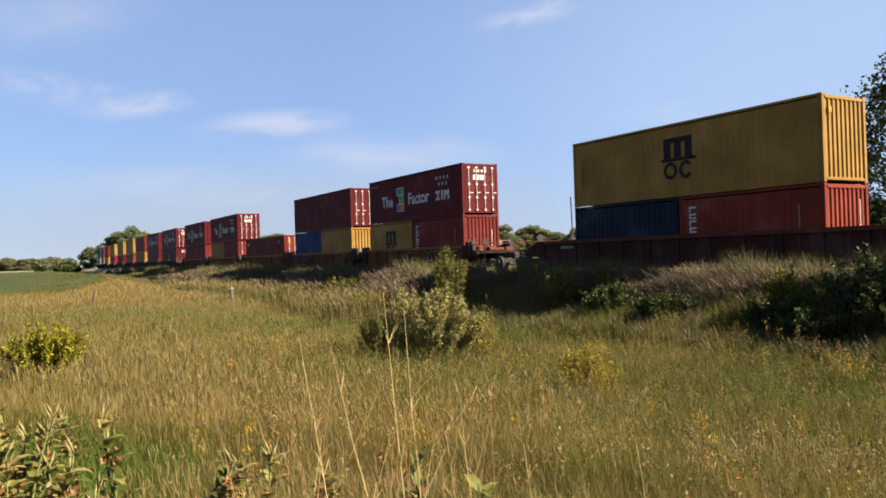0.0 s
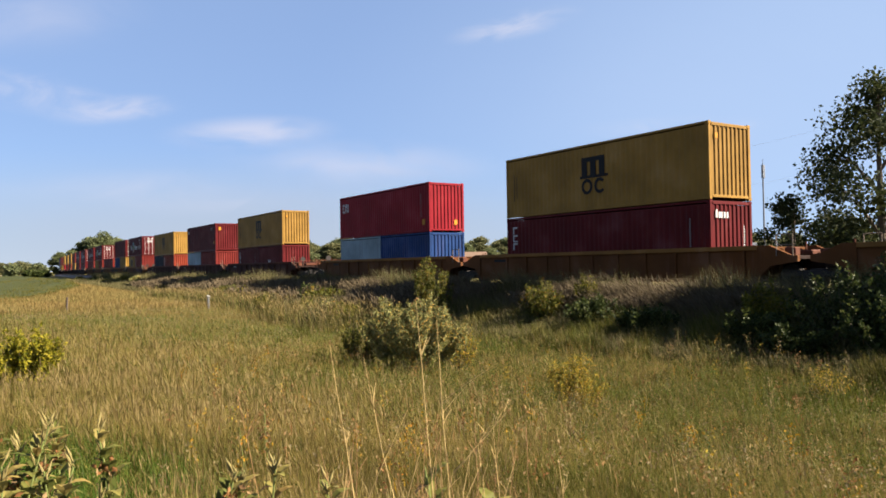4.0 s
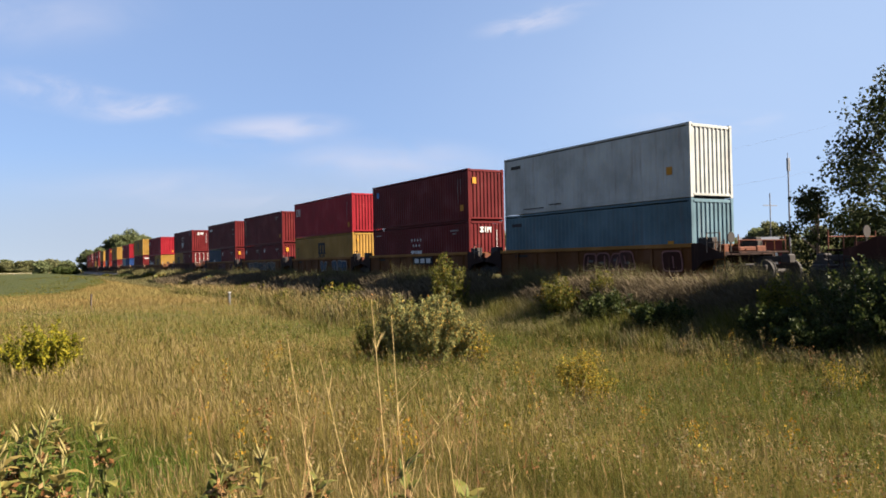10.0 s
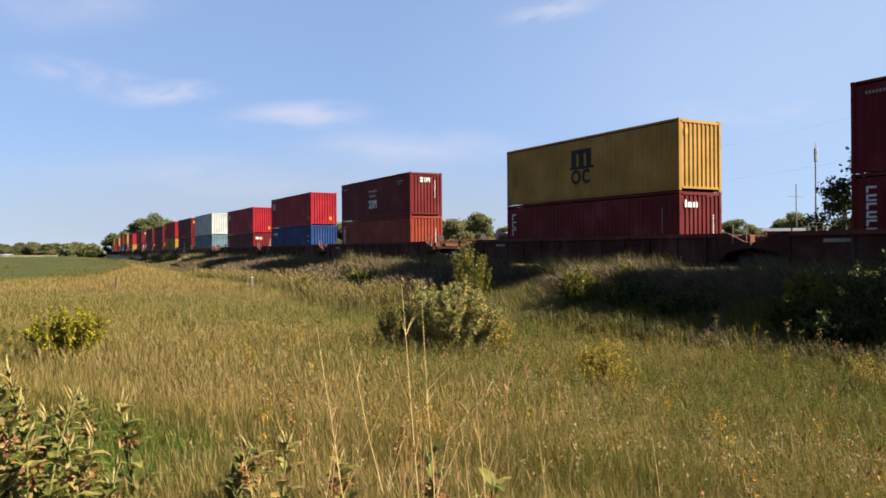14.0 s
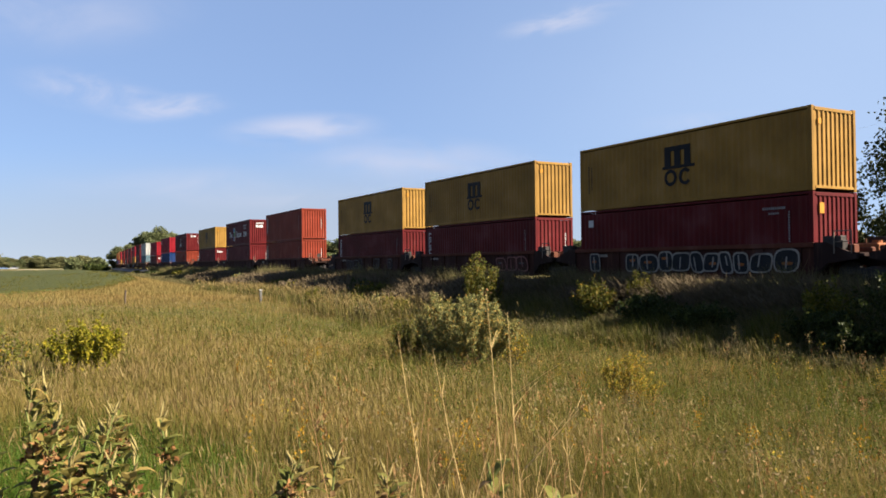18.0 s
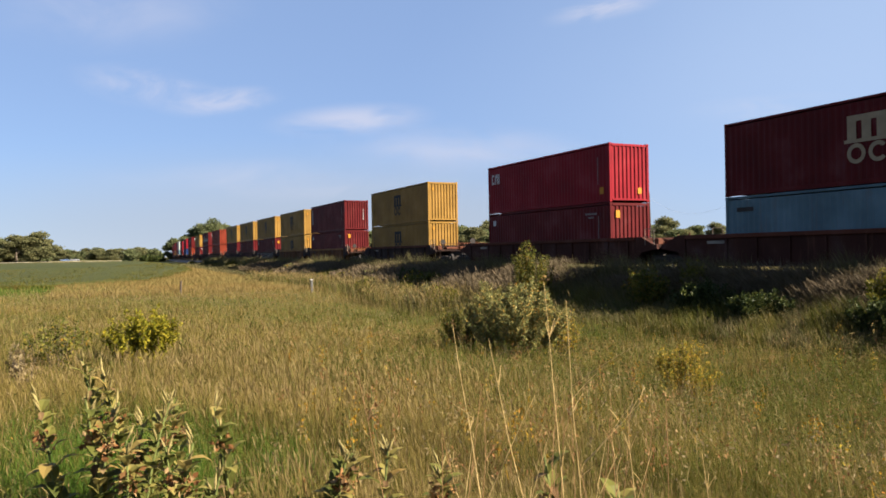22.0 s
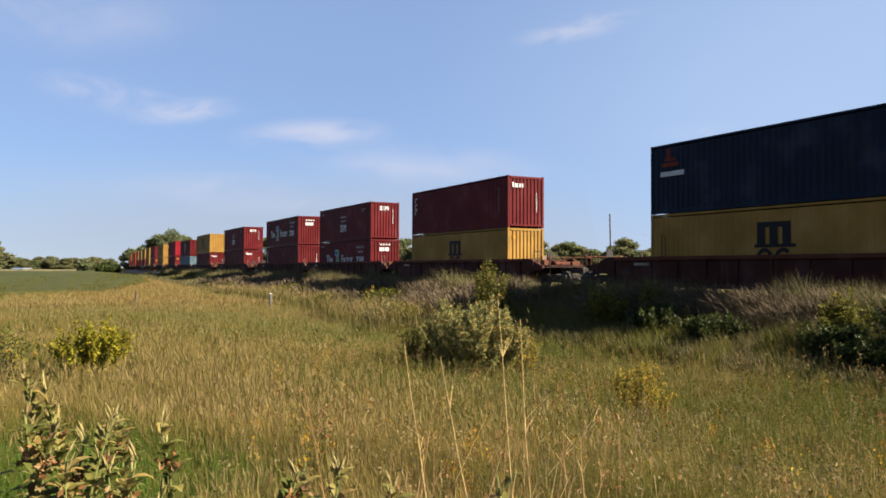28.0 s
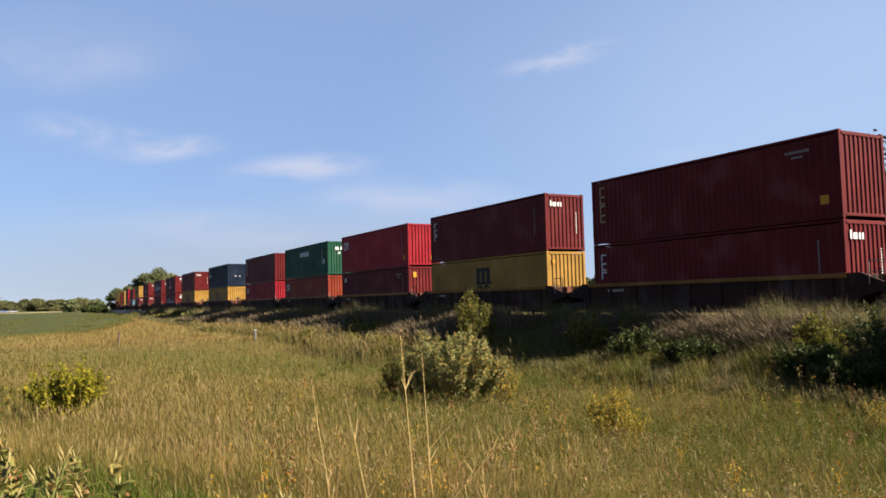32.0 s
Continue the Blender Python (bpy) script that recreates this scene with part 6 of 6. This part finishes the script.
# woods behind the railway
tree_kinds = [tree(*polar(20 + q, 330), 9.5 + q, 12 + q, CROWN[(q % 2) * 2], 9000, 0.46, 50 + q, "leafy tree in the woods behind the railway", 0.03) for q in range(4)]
for ob in tree_kinds:
    tagged(ob, group="woods behind the railway")
for q in range(62):
    az = 14.5 + q * 0.78 + rng.uniform(-0.3, 0.3)
    tx, ty = polar(az, rng.uniform(290, 350) if az < 44 else rng.uniform(300, 360))
    k = rng.uniform(0.85, 1.2) * (1.08 if az < 38 else 0.95)
    c = copy_thing(tree_kinds[q % 4], pose(tx, ty, -0.1, 0, 0, rng.uniform(0, 360)))
    c.scale = (k, k, k * rng.uniform(0.85, 1.05))
# low woods far off on the plain
for q in range(84):
    az = -16 + q * 0.257 + rng.uniform(-0.15, 0.15)
    near = az < -1.6
    tx, ty = polar(az, rng.uniform(455, 500) if near else rng.uniform(610, 680))
    k = rng.uniform(0.85, 1.15) * (1.2 if near else 0.76)
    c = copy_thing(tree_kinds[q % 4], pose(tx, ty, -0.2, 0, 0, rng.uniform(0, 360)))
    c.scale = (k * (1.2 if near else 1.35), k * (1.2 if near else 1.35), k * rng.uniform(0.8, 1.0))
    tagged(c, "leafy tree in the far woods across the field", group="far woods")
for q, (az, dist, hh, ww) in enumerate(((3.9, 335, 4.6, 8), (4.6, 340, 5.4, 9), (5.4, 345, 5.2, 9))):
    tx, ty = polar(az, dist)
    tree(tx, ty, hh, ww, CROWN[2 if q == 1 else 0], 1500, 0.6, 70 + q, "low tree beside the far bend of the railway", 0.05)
for q, (az, hh, ww) in enumerate(((4.9, 2.6, 5.0), (5.7, 2.5, 5.0))):
    tx, ty = polar(az, 268)
    shrub("bush", tx, ty, ww, hh, DARK, 2600, 0.35, "dark dense bush beside the far railway", 80 + q, 0.2)


# ---- poles and wires ----
def utility_pole(x, y, top, arm, label, drum=False):
    thing = new("utility_pole")
    g = float(ground_z(x, y))
    thing.location = (x, y, g)
    h = top - g
    bm = bmesh.new()
    rod(bm, (0.18, 0, -0.3), (-0.1, 0, h), 0.14, 0.10, 9)
    part("shaft", bm, WOOD_POLE, thing)
    if arm:
        bm = bmesh.new()
        box(bm, -0.25, 1.3, -0.05, 0.05, h - 0.25, h - 0.13, 0.01)
        part("cross_arm", bm, WOOD_POLE, thing)
        for ax in (-0.15, 0.65, 1.2):
            bm = bmesh.new()
            rod(bm, (ax, 0, h - 0.13), (ax, 0, h + 0.05), 0.04, 0.025, 6)
            part("insulator", bm, GALV, thing)
    if drum:
        bm = bmesh.new()
        rod(bm, (0.28, -0.1, h - 2.9), (0.28, -0.1, h - 1.75), 0.24, None, 12)
        part("transformer", bm, STEEL, thing)
        bm = bmesh.new()
        bent_rod(bm, [Vector((0.3, -0.1, h - 1.75)), Vector((0.75, -0.1, h - 2.2)), Vector((0.8, -0.1, h - 3.2)), Vector((0.1, 0, h - 3.6))], 0.02, 0.02, 4)
        part("lead", bm, STEEL, thing)
    return tagged(thing, label, "pole")


p1, p2 = polar(47.65, 76), polar(40.7, 122)
utility_pole(*p1, 10.8, True, "weathered wooden utility pole with a transformer drum", True)
utility_pole(*p2, 10.2, False, "weathered wooden utility pole behind the railway")


def wire(a, b, sag, name="wire", r=0.007):
    bm = bmesh.new()
    a, b = Vector(a), Vector(b)
    pts = [a.lerp(b, k / 14) - Vector((0, 0, sag * 4 * (k / 14) * (1 - k / 14))) for k in range(15)]
    bent_rod(bm, pts, r, r, 4)
    ob = new(name, finish(name, bm, GALV))
    return tagged(ob, "thin sagging overhead wire between poles", "wire")


wire((p1[0], p1[1], 6.9), (p2[0], p2[1], 9.6), 2.4)
p0 = polar(75, 60)
utility_pole(*p0, 14.5, True, "weathered wooden utility pole behind the railway")
wire((p1[0] + 0.6, p1[1], 10.7), (p0[0], p0[1], 14.4), 0.6, r=0.005)
wire((p1[0], p1[1], 7.6), (p0[0], p0[1], 11.2), 0.8, r=0.005)

POLE_GREY = plain("dull_grey_steel", (0.10, 0.10, 0.108), 0.7, 0.0)
ax, ay = polar(55.45, 120)
mast = new("antenna_mast")
mast.location = (ax, ay, float(ground_z(ax, ay)))
bm = bmesh.new()
rod(bm, (0, 0, -0.2), (0, 0, 15.2), 0.14, 0.09, 10)
part("shaft", bm, POLE_GREY, mast)
for az in (-0.14, 0.14):
    bm = bmesh.new()
    box(bm, az - 0.10, az + 0.10, -0.2, 0.1, 13.7, 15.6, 0.03)
    part("antenna_panel", bm, plain("grey_antenna_panel", (0.16, 0.165, 0.18), 0.6), mast)
bm = bmesh.new()
rod(bm, (0, 0, 15.2), (0, 0, 16.4), 0.05, 0.03, 6)
part("tip", bm, POLE_GREY, mast)
tagged(mast, "grey antenna mast with a boxy head", "mast")
ax, ay = polar(54.25, 150)
cross = new("cross_pole")
cross.location = (ax, ay, float(ground_z(ax, ay)))
bm = bmesh.new()
rod(bm, (0, 0, -0.2), (0, 0, 12.7), 0.11, 0.09, 8)
part("shaft", bm, POLE_GREY, cross)
bm = bmesh.new()
box(bm, -1.9, 1.9, -0.05, 0.05, 10.42, 10.56)
part("cross_arm", bm, POLE_GREY, cross)
tagged(cross, "slim grey pole with one cross arm", "pole")


# ---- buildings ----
def building(x, y, turn, w, d, h, roof_h, wall, roof, name, label, openings):
    thing = new(name)
    thing.location = (x, y, float(ground_z(x, y)))
    thing.rotation_euler[2] = radians(turn)
    bm = bmesh.new()
    box(bm, -w / 2, w / 2, -d / 2, d / 2, -0.3, h)
    part("wall", bm, wall, thing)
    bm = bmesh.new()
    e = 0.35
    v = [bm.verts.new(c) for c in ((-w / 2 - e, -d / 2 - e, h), (w / 2 + e, -d / 2 - e, h), (w / 2 + e, d / 2 + e, h), (-w / 2 - e, d / 2 + e, h), (-w / 2 - e, 0, h + roof_h), (w / 2 + e, 0, h + roof_h))]
    for f in ((0, 1, 5, 4), (2, 3, 4, 5), (1, 2, 5), (3, 0, 4), (3, 2, 1, 0)):
        bm.faces.new([v[i] for i in f])
    part("roof", bm, roof, thing)
    for n, ox, oz, ow, oh in openings:
        o = bmesh.new()
        box(o, ox, ox + ow, -d / 2 - 0.05, -d / 2 + 0.02, oz, oz + oh)
        part(n, o, STEEL if n == "window" else GALV, thing)
    return tagged(thing, label, "building")


SIDING = plain("white_siding", (0.42, 0.41, 0.38), 0.7, 0, 0.12, 3)
SHINGLE = plain("brown_shingle", (0.13, 0.085, 0.06), 0.9, 0, 0.25, 3)
BRICKY = plain("dark_red_wall", (0.105, 0.026, 0.022), 0.85, 0, 0.2, 3)
METAL_ROOF = plain("grey_metal_roof", (0.09, 0.09, 0.095), 0.6, 0.1, 0.12, 2)
bx, by = polar(35.2, 175)
building(bx, by, -35, 5.2, 4.0, 3.4, 1.3, SIDING, SHINGLE, "house", "small white house with a brown gable roof", [("window", -2.0, 1.2, 0.9, 1.1), ("window", -0.3, 1.2, 0.9, 1.1), ("door", 1.3, 0.0, 0.9, 2.05)])
bx, by = polar(53.6, 118)
building(bx, by, -53, 5.4, 6.0, 4.0, 0.45, BRICKY, METAL_ROOF, "shed", "dark red shed with a low grey metal roof", [("window", -2.0, 1.6, 1.0, 1.2), ("door", 0.6, 0.0, 1.6, 2.4)])

# ---- cars parked across the field ----
GLASS = plain("dark_car_glass", (0.02, 0.025, 0.03), 0.15)
RUBBER = plain("tyre_rubber", (0.02, 0.02, 0.02), 0.85)


def parked_car(x, y, color, label):
    thing = new("car")
    thing.location = (x, y, 0.1)
    bm = bmesh.new()
    box(bm, -2.2, 2.2, -0.85, 0.85, 0.35, 0.95, 0.12)
    part("body", bm, color, thing)
    bm = bmesh.new()
    box(bm, -1.1, 1.3, -0.75, 0.75, 0.95, 1.45, 0.18)
    part("cabin", bm, GLASS, thing)
    for wx in (-1.35, 1.35):
        for wy in (-0.8, 0.8):
            bm = bmesh.new()
            rod(bm, (wx, wy - 0.1, 0.32), (wx, wy + 0.1, 0.32), 0.32, None, 14)
            part("wheel", bm, RUBBER, thing)
    return tagged(thing, label, "car")


parked_car(*polar(0.45, 437), plain("car_paint_white", (0.20, 0.205, 0.215), 0.3), "white car parked on the far road")
parked_car(*polar(-0.15, 437), plain("car_paint_blue", (0.08, 0.12, 0.2), 0.3), "dark blue car parked on the far road")


# ---- clouds ----
def cloud_haze_material(name, scale, seed, low, high, most, rgb):
    m, n, l, p = material(name)
    n.remove(p)
    co = n.new("ShaderNodeTexCoord")
    mp = n.new("ShaderNodeMapping")
    mp.inputs["Location"].default_value = (seed, seed * 1.7, 0)
    mp.inputs["Scale"].default_value = (scale[0], scale[1], 1)
    t = n.new("ShaderNodeTexNoise")
    t.inputs["Scale"].default_value, t.inputs["Detail"].default_value, t.inputs["Roughness"].default_value = 1.0, 6.0, 0.55
    t.inputs["Distortion"].default_value = 0.6
    l.new(co.outputs["Generated"], mp.inputs["Vector"])
    l.new(mp.outputs["Vector"], t.inputs["Vector"])
    # fades out towards the rim of the sheet
    sub = n.new("ShaderNodeVectorMath")
    sub.operation = "SUBTRACT"
    sub.inputs[1].default_value = (0.5, 0.5, 0.0)
    l.new(co.outputs["Generated"], sub.inputs[0])
    flat = n.new("ShaderNodeVectorMath")
    flat.operation = "MULTIPLY"
    flat.inputs[1].default_value = (2.0, 2.0, 0.0)
    l.new(sub.outputs["Vector"], flat.inputs[0])
    ln = n.new("ShaderNodeVectorMath")
    ln.operation = "LENGTH"
    l.new(flat.outputs["Vector"], ln.inputs[0])
    rim = n.new("ShaderNodeMapRange")
    rim.interpolation_type = "SMOOTHSTEP"
    for k, v in (("From Min", 1.0), ("From Max", 0.1), ("To Min", 0.0), ("To Max", 1.0)):
        rim.inputs[k].default_value = v
    l.new(ln.outputs["Value"], rim.inputs["Value"])
    body = n.new("ShaderNodeMapRange")
    body.interpolation_type = "SMOOTHSTEP"
    for k, v in (("From Min", low), ("From Max", high), ("To Min", 0.0), ("To Max", most)):
        body.inputs[k].default_value = v
    l.new(t.outputs["Fac"], body.inputs["Value"])
    mul = n.new("ShaderNodeMath")
    mul.operation = "MULTIPLY"
    l.new(rim.outputs["Result"], mul.inputs[0])
    l.new(body.outputs["Result"], mul.inputs[1])
    # the sheet's brightness is its own emission, not light that falls on it
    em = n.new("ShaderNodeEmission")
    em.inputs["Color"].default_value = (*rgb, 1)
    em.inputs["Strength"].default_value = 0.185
    tr = n.new("ShaderNodeBsdfTransparent")
    ms = n.new("ShaderNodeMixShader")
    l.new(mul.outputs["Value"], ms.inputs["Fac"])
    l.new(tr.outputs["BSDF"], ms.inputs[1])
    l.new(em.outputs["Emission"], ms.inputs[2])
    l.new(ms.outputs["Shader"], n["Material Output"].inputs["Surface"])
    return m


def cloud(az, el, wide, tall, roll, seed, most, low=0.36, high=0.62, scale=(3.0, 1.2), rgb=(0.88, 0.85, 0.95)):
    """A thin wisp, or painted haze, as a glowing sheet that faces the plain: angles in degrees."""
    dist = 4000.0
    a, e = radians(az), radians(el)
    c = Vector((math.sin(a) * math.cos(e), math.cos(a) * math.cos(e), math.sin(e))) * dist
    w, h = dist * math.tan(radians(wide / 2)), dist * math.tan(radians(tall / 2))
    v = [(-w, -h, 0), (w, -h, 0), (w, h, 0), (-w, h, 0)]
    me = bpy.data.meshes.new("cloud")
    me.from_pydata(v, [], [(0, 1, 2, 3)])
    me.materials.append(cloud_haze_material("cloud_or_haze_glow", scale, seed, low, high, most, rgb))
    ob = new("cloud", me)
    ob.matrix_world = look(c, (0, 0, 0), roll)
    ob.visible_shadow = False
    return tagged(ob, "thin glowing sheet of high cloud wisp or painted haze", "cloud", kind="structure")


cloud(19.2, 9.7, 14, 3.0, -4, 1.3, 0.55, 0.30, 0.66, (2.2, 1.6))
cloud(10.0, 10.9, 10, 2.4, -8, 4.1, 0.48, 0.32, 0.66, (2.0, 1.6))
cloud(5.4, 11.6, 12, 3.4, 6, 7.7, 0.46, 0.32, 0.68, (2.2, 1.5))
cloud(38.5, 17.2, 11, 2.4, -9, 2.9, 0.46, 0.33, 0.70, (2.4, 1.6))
cloud(27.0, 7.6, 24, 4.4, 2, 5.2, 0.42, 0.28, 0.75, (3, 1.4))
cloud(16.0, 5.4, 34, 4.0, 0, 9.4, 0.30, 0.25, 0.80, (4, 1.2))
cloud(3.0, 16.6, 20, 7.0, -6, 6.3, 0.36, 0.28, 0.75, (2, 1.4))
cloud(50.0, 9.3, 16, 2.4, 3, 8.8, 0.34, 0.3, 0.75, (3, 1.4))
# pale haze painted with glowing sheets, over the plain and towards the sun
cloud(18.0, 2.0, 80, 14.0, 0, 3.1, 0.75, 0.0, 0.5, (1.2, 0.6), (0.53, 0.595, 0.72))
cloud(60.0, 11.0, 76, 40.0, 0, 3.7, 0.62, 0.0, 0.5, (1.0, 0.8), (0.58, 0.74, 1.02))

motions()
